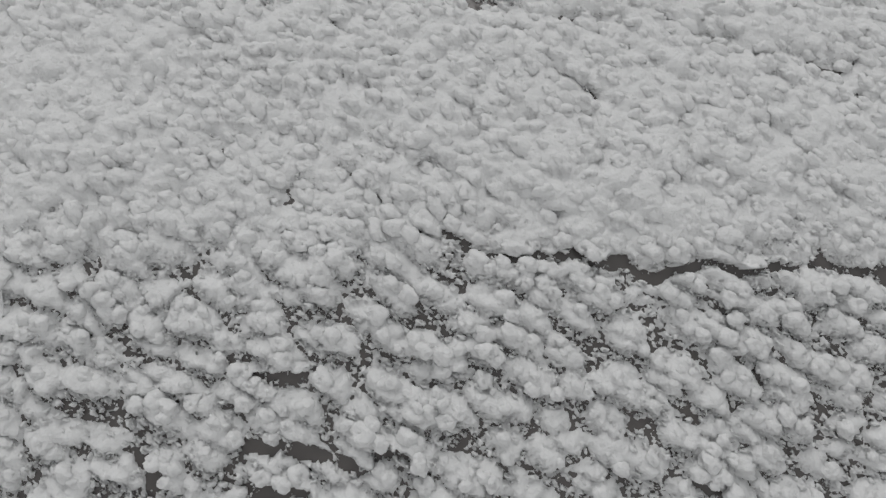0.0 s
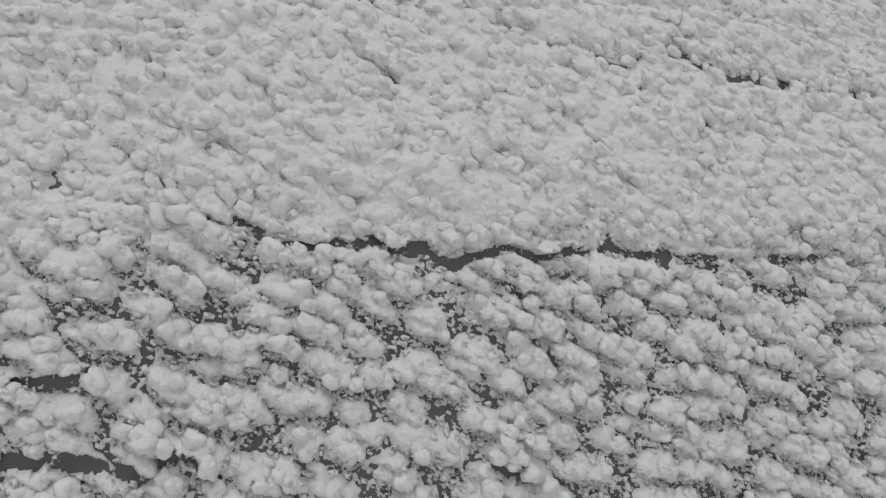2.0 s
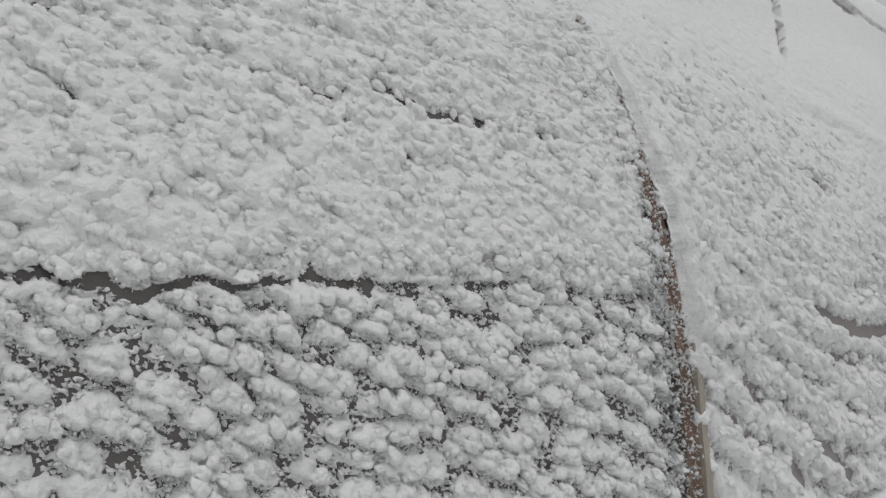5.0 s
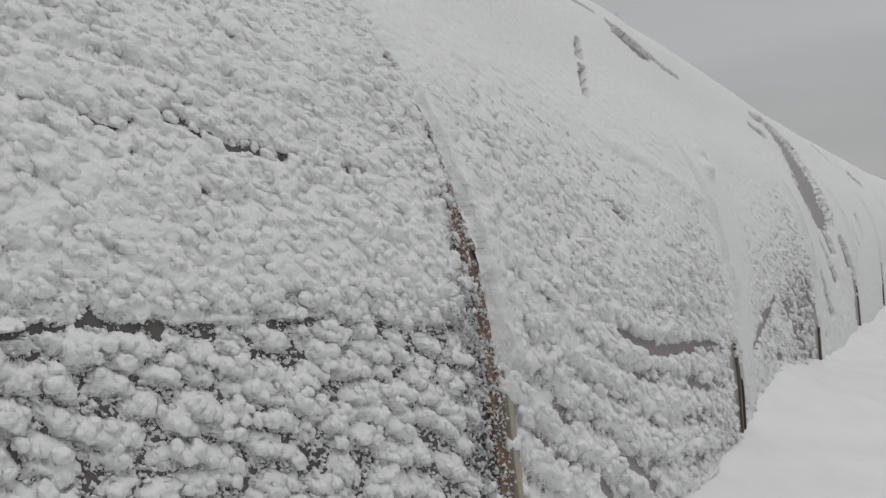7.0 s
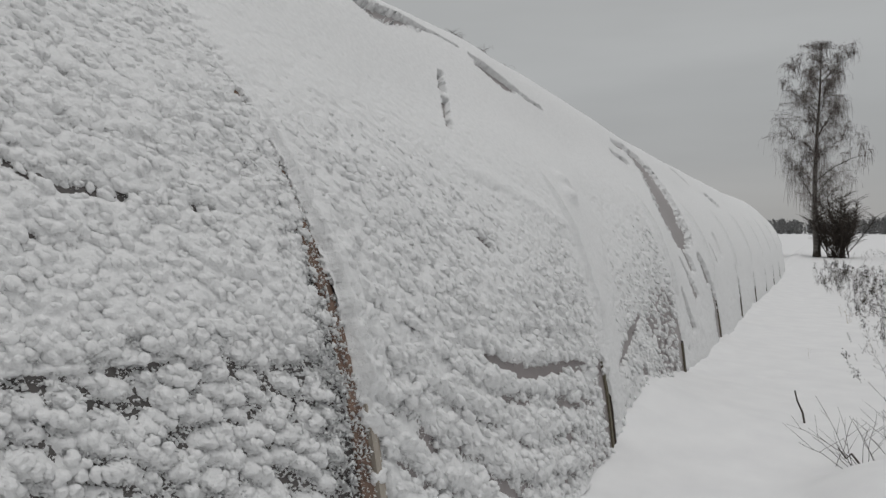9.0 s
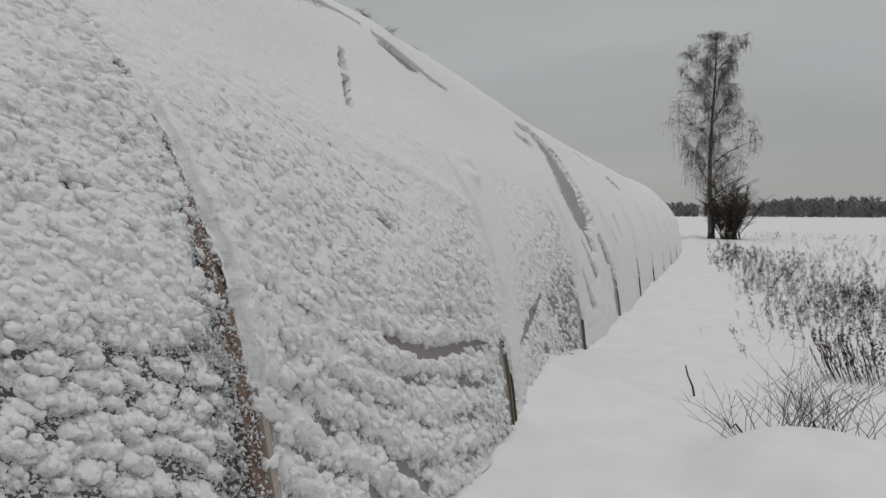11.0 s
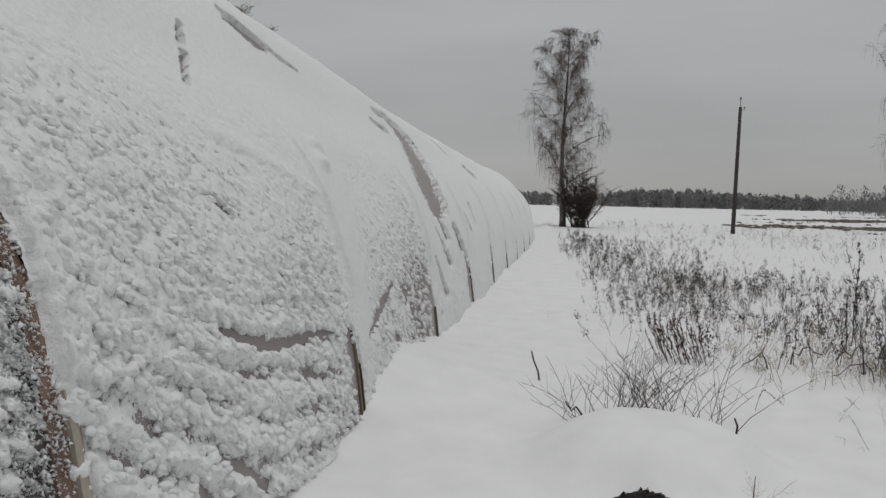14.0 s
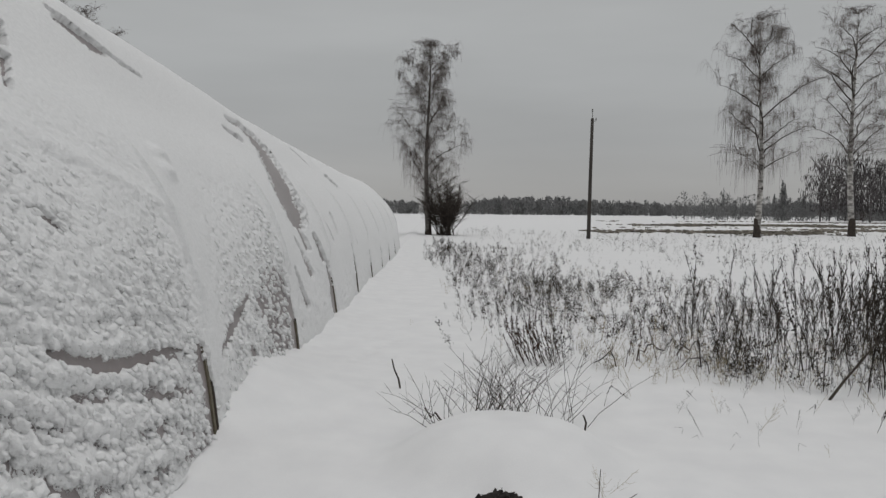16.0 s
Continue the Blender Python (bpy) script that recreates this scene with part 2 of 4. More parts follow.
# strokes of bare film where the snow has slid or never stuck: rows of x, height along the curve, half width
BARE_FIRST = [
    [(0.95, 1.36, 0.0045), (1.07, 1.34, 0.0075)],
    [(1.1, 1.325, 0.0045), (1.2, 1.30, 0.00825), (1.28, 1.3, 0.00825), (1.36, 1.285, 0.009), (1.42, 1.28, 0.0112), (1.49, 1.262, 0.00975), (1.58, 1.265, 0.0075), (1.67, 1.25, 0.00825)],
    [(1.69, 1.25, 0.006), (1.78, 1.26, 0.00975), (1.85, 1.24, 0.009), (2.01, 1.22, 0.00825)],
]
# bands where the snow is only thinner
FAINT = [
    [(1.1, 1.98, 0.05), (1.45, 1.91, 0.05)],
    [(1.72, 1.85, 0.06), (2.06, 1.74, 0.05)],
    [(2.17, 1.8, 0.04), (2.34, 1.73, 0.05), (2.8, 1.66, 0.03)],
    [(2.0, 1.22, 0.03), (2.5, 1.2, 0.02)],
    [(1.0, 2.12, 0.05), (1.9, 1.98, 0.05), (2.7, 1.9, 0.04)],
]
BARE_LOW = [
    [(0.54, 0.9, 0.009), (0.63, 0.92, 0.010), (0.7, 0.89, 0.011), (0.8, 0.86, 0.009)],
    [(0.51, 0.83, 0.008), (0.59, 0.81, 0.009), (0.66, 0.8, 0.007)],
    [(0.33, 0.9, 0.008), (0.4, 0.85, 0.010)],
    [(0.83, 0.89, 0.009), (0.92, 0.87, 0.007)],
    [(1.52, 0.78, 0.008), (1.6, 0.76, 0.008)],
    [(0.58, 1.07, 0.007), (0.64, 1.06, 0.009), (0.71, 1.06, 0.007)],
]
BARE_EDGE = [
    [(3.16, 2.26, 0.0065), (3.18, 2.14, 0.0065)],
    [(3.19, 1.96, 0.0045), (3.19, 1.79, 0.0065), (3.19, 1.65, 0.008), (3.19, 1.5, 0.009)],
    [(3.18, 1.45, 0.011), (3.185, 1.36, 0.045), (3.18, 1.26, 0.012)],
    [(3.165, 1.17, 0.009), (3.165, 1.07, 0.01), (3.17, 0.94, 0.011)],
    [(3.17, 0.86, 0.015), (3.18, 0.66, 0.06), (3.18, 0.3, 0.065)],
]
BARE_SECOND = [
    [(5.63, 2.88, 0.016), (5.51, 2.73, 0.019)],
    [(5.46, 2.64, 0.019), (5.22, 2.38, 0.018)],
    [(6.62, 3.22, 0.028), (6.98, 3.13, 0.034), (7.87, 2.98, 0.016)],
    [(6.68, 3.14, 0.05), (6.95, 3.05, 0.055), (7.2, 3.04, 0.03)],
    [(4.8, 1.63, 0.018), (4.9, 1.53, 0.025)],
    [(4.39, 0.96, 0.02), (4.65, 0.85, 0.032), (4.92, 0.77, 0.034), (5.32, 0.74, 0.028), (5.85, 0.70, 0.020)],
    [(5.36, 0.52, 0.014), (5.58, 0.49, 0.022)],
    [(4.13, 0.42, 0.02), (4.29, 0.33, 0.036), (4.52, 0.17, 0.028)],
    [(6.08, 0.66, 0.03), (6.12, 0.36, 0.04), (6.15, 0.1, 0.03)],
    [(3.9, 0.42, 0.015), (4.01, 0.26, 0.023)],
    [(4.98, 3.24, 0.03), (5.15, 3.25, 0.076), (5.53, 3.33, 0.073), (5.82, 3.34, 0.055), (6.04, 3.33, 0.018), (6.41, 3.28, 0.014)],
]
BARE_THIRD = [
    [(7.68, 0.82, 0.025), (7.17, 0.7, 0.038), (6.53, 0.55, 0.038)],
    [(9.02, 0.63, 0.03), (9.06, 0.38, 0.045), (9.12, 0.06, 0.035)],
    [(7.39, 0.42, 0.029), (7.46, 0.26, 0.03)],
    [(10.67, 2.94, 0.03), (11.24, 2.93, 0.055), (11.62, 2.79, 0.09), (11.76, 2.56, 0.105), (11.43, 2.22, 0.115), (11.11, 1.82, 0.14), (11.04, 1.52, 0.14), (10.99, 1.42, 0.06)],
    [(10.04, 2.74, 0.021), (10.75, 2.69, 0.037)],
    [(10.95, 1.38, 0.037), (11.01, 1.09, 0.037)],
    [(11.55, 1.23, 0.032), (11.71, 0.88, 0.04)],
    [(10.4, 1.25, 0.02), (10.8, 0.75, 0.045)],
    [(9.6, 0.9, 0.02), (10.0, 0.45, 0.03)],
    [(11.9, 0.8, 0.03), (12.0, 0.15, 0.05)],
]
BARE_FAR = [
    [(12.05, 0.6, 0.02), (12.1, 0.05, 0.03)],
    [(15.15, 2.94, 0.043), (15.61, 2.68, 0.044)],
    [(17.37, 2.49, 0.049), (17.66, 2.25, 0.05)],
    [(14.19, 1.55, 0.02), (14.09, 1.19, 0.02)],
    [(15.1, 0.7, 0.02), (15.12, 0.1, 0.03)],
    [(18.1, 0.65, 0.02), (18.12, 0.1, 0.03)],
    [(21.1, 0.6, 0.02), (21.12, 0.1, 0.03)],
    [(24.1, 0.55, 0.02), (24.12, 0.1, 0.03)],
    [(27.1, 0.55, 0.02), (27.12, 0.1, 0.03)],
    [(15.06, 0.94, 0.016), (15.08, 0.73, 0.016)],
    [(13.2, 1.5, 0.02), (13.3, 1.1, 0.03)],
    [(16.4, 1.3, 0.02), (16.5, 0.9, 0.02)],
]
BARE = BARE_FIRST + BARE_LOW + BARE_EDGE + BARE_SECOND + BARE_THIRD + BARE_FAR


def low_zone(x, s):
    """1 in the lower part of the first bay, where heaps stand apart; 0 above the long gap."""
    return 1 - smooth(1.22, 1.44, s + 0.06 * (x - 1.2) + 0.08 * (fbm(x * 3, s * 3, 19) - 0.5))


def rough_zone(x, s):
    """1 where later bays carry heaps, 0 where their snow lies smooth."""
    start = np.interp(x, [3.2, 4.4, 6.0, 6.3, 7.2, 9.0, 9.3, 12.0, 30], [2.4, 2.2, 1.9, 0.5, 1.7, 2.1, 0.9, 0.8, 0.6])
    return 1 - smooth(start - 1.2, start + 0.7, s + 0.8 * (fbm(x * 1.3, s * 1.6, 51) - 0.5))


def dome(c, lift=0.0):
    """Turns the parabolas of clumps() into rounded heads with steep flanks."""
    return np.sqrt(np.clip(c + lift, 0, None))


def puffs(x, s, fine):
    """The relief of the snow: loose heaps in falling rows, thin scales, and how far a place lies on the underside of a heap."""
    wx = 0.06 * (fbm(x * 6, s * 6, 3, 2) - 0.5) + 0.008 * (fbm(x * 40, s * 40, 4, 2, 0.6) - 0.5)
    ws = 0.06 * (fbm(x * 6, s * 6, 9, 2) - 0.5) + 0.008 * (fbm(x * 40, s * 40, 10, 2, 0.6) - 0.5)
    u, v = x + wx, s + ws
    grain = 0.006 * (fbm(u * 60, v * 60, 41, 3, 0.7) - 0.5)
    if fine:
        grain = grain + 0.004 * dome(clumps(u / 0.0155, v / 0.0145, 31, 0.85)[0]) + 0.003 * (fbm(u * 120, v * 120, 43, 2, 0.7) - 0.5)
    p, q = u * 0.80 - v * 0.60, u * 0.60 + v * 0.80
    ridged = 0.028 * dome(clumps(p / 0.084, q / 0.050, 13, 0.9, 1.2)[0], 0.1) + 0.013 * dome(clumps(p / 0.034 + 3, q / 0.029, 23, 0.85)[0], 0.1) + grain
    p, q = u * 0.87 - v * 0.50, u * 0.50 + v * 0.87
    head, over = clumps(p / 0.088, q / 0.062, 11, 0.84, 1.2, 1.0)
    loose = 0.052 * dome(head) + 0.016 * dome(clumps(p / 0.036 + 7, q / 0.032, 23, 0.8, 1.1, 0.9)[0]) + grain
    return loose, ridged, smooth(-0.05, 0.5, -over)


def ridge_wave(x, s):
    """1 on the falling ridges of the second bay, -1 in the furrows between them."""
    return np.cos((s + 0.5 * (x - 4) - 0.13 * (x - 4) ** 2 + 0.12 * (fbm(x * 1.3, s * 1.6, 51) - 0.5) + 0.10 * (fbm(x * 3, s * 3, 71, 2) - 0.5)) * 6.283 / 0.21)


def snow_height(x, s, fine):
    """Thickness of the sheet of snow on the film, without the heads on it; below zero the film is bare."""
    patchy = fbm(x * 1.3, s * 1.6, 51)
    spots = fbm(x * 5.5, s * 7.5, 57, 3)
    lace = fbm(x * 105, s * 105, 59, 2, 0.8) - 0.5
    low = low_zone(x, s)
    first = 1 - smooth(3.19, 3.23, x + 0.03 * (fbm(x * 9, s * 9, 61) - 0.5))
    loose, ridged, under = puffs(x, s, fine)
    edge = smooth(2.95, 3.2, x) * (1 - smooth(1.3, 1.9, s))
    # low down heaps with ragged undersides stand apart; higher up a closed sheet
    hl = 1.5 * (loose - 0.0435) - 0.016 * (patchy - 0.5) - 0.02 * (spots - 0.5)
    hl = hl - 0.003 * (1 - smooth(0.6, 1.1, s)) - 0.003 * (1 - smooth(0.3, 1.4, x))
    hl = hl - under * (0.014 + 0.15 * np.clip(lace + 0.05, 0, None))
    hl = np.maximum(hl, 0.06 * (lace - 0.07))
    h1 = low * hl + (1 - low) * (1.2 * (ridged - 0.036) + 0.024 + 0.03 * (patchy - 0.45) - 0.03 * (spots - 0.5))
    h1 = h1 - edge * (0.003 + 0.026 * smooth(2.98, 3.14, x) * smooth(0.3, 0.62, fbm(x * 16, s * 11, 63, 3)))
    # later bays: smooth sheet above, heaps below, thinner towards each next hoop
    bayx = np.interp(x, HOOPS, np.arange(len(HOOPS))) % 1.0
    rough = rough_zone(x, s)
    gap2 = smooth(0.45, 0.9, bayx) * (1 - smooth(0.5, 1.05, s)) * rough
    wave = ridge_wave(x, s) * rough * (1 - smooth(0.7, 1.5, s)) * (1 - smooth(5.2, 6.0, x))
    h2 = 0.05 - 0.028 * rough - 0.020 * gap2 - 0.040 * rough * (spots - 0.5) + (0.15 + 1.25 * rough) * (ridged - 0.036) + 0.019 * wave + 0.03 * (patchy - 0.5) * (1 - 0.5 * rough)
    h2 = h2 - 0.010 * rough * smooth(6.5, 8.0, x) * (1 - smooth(9.1, 9.3, x)) - 0.010 * smooth(7.5, 8.4, x) * (1 - smooth(9.1, 9.3, x)) * (1 - smooth(0.7, 1.3, s))
    h2 = h2 + 0.03 * rough * lace * (1 - smooth(0.004, 0.02, h2))
    h2 = h2 - 0.15 * (1 - smooth(3.262, 3.285, x)) * (1 - smooth(0.76, 0.84, s))
    # snow lies over the far side of each hoop in a rounded lip
    h2 = h2 + 0.04 * np.exp(-(bayx / 0.05) ** 2) * smooth(0.85, 1.1, s) * (1 - smooth(1.7, 2.3, s))
    return first * h1 + (1 - first) * h2


def lumps_on_bay(x, s):
    """Single swellings: a fold below the crack and a heap by the second hoop."""
    fold = np.exp(-((s - (2.15 - 0.42 * (x - 4.9))) / 0.07) ** 2) * smooth(4.8, 5.3, x) * (1 - smooth(6.0, 6.5, x))
    heap = np.exp(-((x - 6.62) / 0.15) ** 2 - ((s - 1.90) / 0.07) ** 2) + 0.8 * np.exp(-((x - 6.7) / 0.2) ** 2 - ((s - 2.06) / 0.06) ** 2)
    return 0.022 * fold + 0.055 * heap


FLAKES = []


def layer(X, S, x0, x1, fine):
    """Thickness of the sheet with its bare strokes, and how deep a place lies in a stroke."""
    first = x1 < 3.3
    h = snow_height(X, S, fine) + lumps_on_bay(X, S)
    near = [b for b in (BARE if first else BARE_SECOND + BARE_THIRD + BARE_FAR) if min(r[0] for r in b) < x1 + 0.3 and max(r[0] for r in b) > x0 - 0.3]
    sway = 0.05 * (fbm(X * 13, S * 13, 75, 2) - 0.5) * (X < 2.9) if first else 0.0
    m = stroke_mask(X + sway, S + sway, near) if near else np.full(X.shape, -9.0)
    if first:
        h = h - 0.038 * smooth(0.0, 0.9, stroke_mask(X, S, FAINT)) * fbm(X * 9, S * 9, 79, 2)
    ragged = (7.0 if first else 2.4 if x1 < 9.0 else 1.9) * (fbm(X * 30, S * 38, 77, 4, 0.75) - 0.5)
    m = m + ragged * smooth(-2.5, -0.3, m)
    return np.where(m > -3, h - (0.075 if first else 0.2) * smooth(-0.7 if first else -0.25, 0.3, m), h), m


def bay(x0, x1, dx, s_rows, fine, flakes=0):
    xs = np.linspace(x0, x1, int((x1 - x0) / dx) + 1)
    X, S = np.meshgrid(xs, s_rows, indexing="ij")
    P, N = film_at(X, S)
    h, _ = layer(X, S, x0, x1, fine)
    Q, _ = film_at(X, np.clip(S - 0.3 * np.clip(h, 0, 0.1), 0.0, None))
    Q = Q + N * np.clip(h, -0.02, 0.3)[..., None]
    ob = new("snow_crust", grid_mesh("snow_crust", Q, h > -0.003, CRUST))
    if flakes:
        rng = np.random.default_rng(int(x0 * 10) + 5)
        above = np.roll(h, -5, axis=1)
        pick = np.flatnonzero(((above > 0.012) & (h > -0.035) & (h < 0.020) & (S < 2.6)).ravel())
        pick = rng.choice(pick, min(flakes, len(pick)), replace=False)
        c = P.reshape(-1, 3)[pick] + N.reshape(-1, 3)[pick] * rng.uniform(0.0, 0.7, (len(pick), 1)) * np.clip(above, 0, 0.04).ravel()[pick][:, None] + rng.normal(0, 0.004, (len(pick), 3))
        if x1 < 3.3:
            ex, es = 3.2 - 0.2 * rng.random(5000) ** 0.9, rng.uniform(0.35, 1.95, 5000)
            eb, en = film_at(ex, es)
            FLAKES.append((eb + en * rng.uniform(0.004, 0.03, (5000, 1)), 0.0012 + 0.008 * rng.random(5000) ** 3))
        FLAKES.append((c, (0.0010 + 0.0034 * rng.random(len(pick)) ** 2) * (1 + 0.12 * x0)))
    return tagged(ob, "white clumped snow crust clinging to the plastic film", "snow", "snow on the polytunnel", "stuff")


def head_shape(seed, level):
    """A head of snow like a cauliflower: knobs on a squat lump, crumbs on the knobs. Places and triangles, without its back."""
    rng = np.random.default_rng(seed)
    bm = bmesh.new()
    bmesh.ops.create_icosphere(bm, subdivisions=level, radius=1.0)
    v = np.array([p.co[:] for p in bm.verts])
    f = np.array([[q.index for q in t.verts] for t in bm.faces])
    bm.free()

    def knobs(n, size):
        c = rng.normal(0, 1, (n, 3))
        c /= np.linalg.norm(c, axis=1)[:, None]
        w = rng.uniform(0.7, 1.0, n)
        d = ((v[:, None] - c[None]) ** 2).sum(-1)
        return np.sqrt(np.clip((1 - d / (size * size)) * w, 0, None).max(1))

    r = 0.36 + 0.50 * knobs(12, 0.82)
    if level > 3:
        r = r + 0.25 * knobs(60, 0.38) + rng.normal(0, 0.04, len(v))
    elif level > 2:
        r = r + 0.20 * knobs(34, 0.5) + rng.normal(0, 0.06, len(v))
    else:
        r = r + rng.normal(0, 0.26, len(v))
    v = v * r[:, None]
    v[:, 1] -= 0.22 * v[:, 2]
    return v, f[(v[f][:, :, 2] > -0.35).any(1)]


def heads(x0, x1, s0, s1, step, size, level, chance, seed, tilt=-0.5, sink=0.3, least=-1.0, most=1.0):
    """Rows of heads falling across the film; size gives half length, half height and half depth at x, s."""
    rng = np.random.default_rng(seed)
    shapes = [head_shape(seed * 50 + k, level) for k in range(14)]
    ct, st = math.cos(tilt), math.sin(tilt)
    n = int(8 / min(step))
    i, j = np.meshgrid(np.arange(-n, n), np.arange(-n, n), indexing="ij")
    p = (i + 0.5 * (j % 2) + rng.uniform(-0.42, 0.42, i.shape)) * step[0]
    q = (j + rng.uniform(-0.36, 0.36, i.shape)) * step[1]
    x, s = (p * ct - q * st + 0.5 * (x0 + x1)).ravel(), (p * st + q * ct + 0.5 * (s0 + s1)).ravel()
    x, s = x + 0.05 * (fbm(x * 5, s * 5, 3, 2) - 0.5), s + 0.05 * (fbm(x * 5, s * 5, 9, 2) - 0.5)
    ok = (x > x0) & (x < x1) & (s > s0) & (s < s1)
    x, s = x[ok], s[ok]
    h, m = layer(x, s, x0, x1, False)
    under = puffs(x, s, False)[2] if least > -1 else 0 * x
    wide = [[(rx, rs - 0.01, rw + 0.008) for rx, rs, rw in rows] for rows in BARE_FIRST]
    ok = ((m < -0.2) | ((most < 1) & (rng.random(len(x)) < 0.5))) & (h > least) & (h < most) & ((under < 0.55) | (most < 1)) & ((stroke_mask(x, s, wide) < 0) | (most < 1)) & (rng.random(len(x)) < chance(x, s))
    x, s, h = x[ok], s[ok], h[ok]
    a, b, d = size(x, s)
    k = rng.uniform(0.6, 1.2, len(x)) * (0.72 + 0.5 * fbm(x * 4, s * 4, 91, 2))
    P, N = film_at(x, s)
    up = np.stack([0 * x, N[:, 2], -N[:, 1]], -1)
    ex = np.array([1.0, 0, 0])
    V, Fc, base = [], [], 0
    for n in range(len(x)):
        v, f = shapes[int(rng.integers(len(shapes)))]
        w = tilt + rng.normal(0, 0.35)
        if rng.random() < 0.5:
            v, f = v * np.array([-1, 1, 1]), f[:, ::-1]
        lx, ly, lz = v[:, 0] * a[n] * k[n], v[:, 1] * b[n] * k[n], v[:, 2] * d[n] * k[n]
        gx, gy = lx * math.cos(w) - ly * math.sin(w), lx * math.sin(w) + ly * math.cos(w)
        c = P[n] + N[n] * (max(0.0, h[n]) * 0.8 + sink * d[n] * k[n])
        V.append(c + gx[:, None] * ex + gy[:, None] * up[n] + lz[:, None] * N[n])
        Fc.append(f + base)
        base += len(v)
    o = new("snow_heads", array_mesh("snow_heads", np.concatenate(V), np.concatenate(Fc), CRUST))
    return tagged(o, "crumbly white heads of snow stuck to the plastic film", "snow", "snow on the polytunnel", "stuff")


# ---- tunnel frame and film ----
tunnel = new("polytunnel")
tagged(tunnel, "long hooped polytunnel of plastic film under snow", "greenhouse")
for k, (xa, xb) in enumerate(zip(HOOPS[:-1], HOOPS[1:])):
    X, S = np.meshgrid(np.linspace(xa if k else -3.4, xb, 34), np.linspace(-0.15, np.pi * 2.9, 120), indexing="ij")
    P, N = film_at(X, S)
    # first bay in the dark film tone, later bays in the lit one
    film = new("film_panel", grid_mesh("film_panel", P, None, LIT_FILM if k else FILM))
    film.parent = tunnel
    film["label"] = "plastic film, paler colour for light through it" if k else "plastic film, dark colour for the unlit inside"


def end_wall(x):
    s = np.linspace(0, np.pi * 2.75, 60)
    P, _ = film_at(np.full_like(s, x), s)
    bm = bmesh.new()
    bm.faces.new([bm.verts.new(p) for p in P])
    ret = bmesh.ops.extrude_face_region(bm, geom=bm.faces[:])
    bmesh.ops.translate(bm, vec=(0.03, 0, 0), verts=[e for e in ret["geom"] if isinstance(e, bmesh.types.BMVert)])
    return part("end_wall", bm, FILM, tunnel)


end_wall(-3.4)
end_wall(END - 0.03)


def strip_on_film(name, x0, x1, s0, s1, lift, mat, parent=None, label=""):
    """A board bent along the film, with thickness."""
    s = np.linspace(s0, s1, 40)
    rows = []
    for xx, up in ((x0, 0.0), (x0, lift), (x1, lift), (x1, 0.0)):
        P, N = film_at(np.full_like(s, xx), s)
        rows.append(P + N * (up - 0.02))
    pos = np.stack(rows + [rows[0]], 1)
    ob = new(name, grid_mesh(name, pos, None, mat))
    for poly in ob.data.polygons:
        poly.use_smooth = False
    ob.parent = parent
    if label:
        ob["label"] = label
    return ob


for k, hx in enumerate(HOOPS[1:]):
    if k == 0:
        strip_on_film("hoop", hx - 0.08, hx - 0.012, -0.1, 3.2, 0.032, WOOD, tunnel, "brown wooden hoop board")
        strip_on_film("batten", hx - 0.011, hx + 0.022, -0.1, 0.95, 0.05, BATTEN, tunnel, "pale grey batten")
        strip_on_film("batten", hx + 0.024, hx + 0.044, -0.1, 0.93, 0.04, BATTEN, tunnel, "pale grey batten")
    else:
        top = 0.76 if k == 1 else 0.55 + 0.16 * math.sin(k * 2.2)
        strip_on_film("hoop", hx - 0.04, hx - 0.001, -0.1, top - 0.02, 0.034, OLIVE_BOARD, tunnel, "olive weathered hoop board")
        strip_on_film("batten", hx, hx + (0.024 if k == 1 else 0.012), -0.1, top, 0.042 if k == 1 else 0.036, DARKBARK, tunnel, "dark batten")

S_FINE = np.concatenate([np.arange(-0.02, 0.39, 0.015), np.arange(0.4, 2.6, 0.0055), np.arange(2.6, 5.0, 0.03)])
bay(-3.4, 0.07, 0.03, np.arange(-0.02, 5.0, 0.03), False)
bay(0.05, 3.22, 0.0055, S_FINE, True, 90000)
bay(3.2, 6.19, 0.0095, np.concatenate([np.arange(-0.02, 3.7, 0.0095), np.arange(3.7, 5.2, 0.03)]), True, 22000)
bay(6.17, 9.19, 0.013, np.concatenate([np.arange(-0.02, 3.7, 0.013), np.arange(3.7, 5.2, 0.04)]), False)
for a, b in zip(HOOPS[3:-1], HOOPS[4:]):
    bay(a - 0.02, b, 0.026, np.arange(-0.02, 5.0, 0.026), False)


def even(a, b, d):
    return lambda x, s: (np.full_like(x, a), np.full_like(x, b), np.full_like(x, d))


def second_size(x, s):
    k = 0.55 + 0.45 * rough_zone(x, s)
    return 0.044 * k, 0.028 * k, 0.032 * k * rough_zone(x, s)


heads(0.02, 3.19, 0.3, 1.75, (0.036, 0.031), even(0.025, 0.020, 0.022), 3, lambda x, s: smooth(0.1, 0.4, low_zone(x, s)), 1, -0.5, 0.15, 0.014)
heads(0.02, 3.20, 0.3, 1.75, (0.021, 0.019), even(0.011, 0.007, 0.009), 2, lambda x, s: 0.7 * smooth(0.1, 0.4, low_zone(x, s)), 2, -0.5, 0.6, -0.03, 0.012)
heads(0.02, 3.19, 1.1, 2.75, (0.049, 0.037), even(0.031, 0.022, 0.021), 3, lambda x, s: 0.95 * (1 - smooth(0.5, 0.8, low_zone(x, s))), 3, -0.7, 0.1)
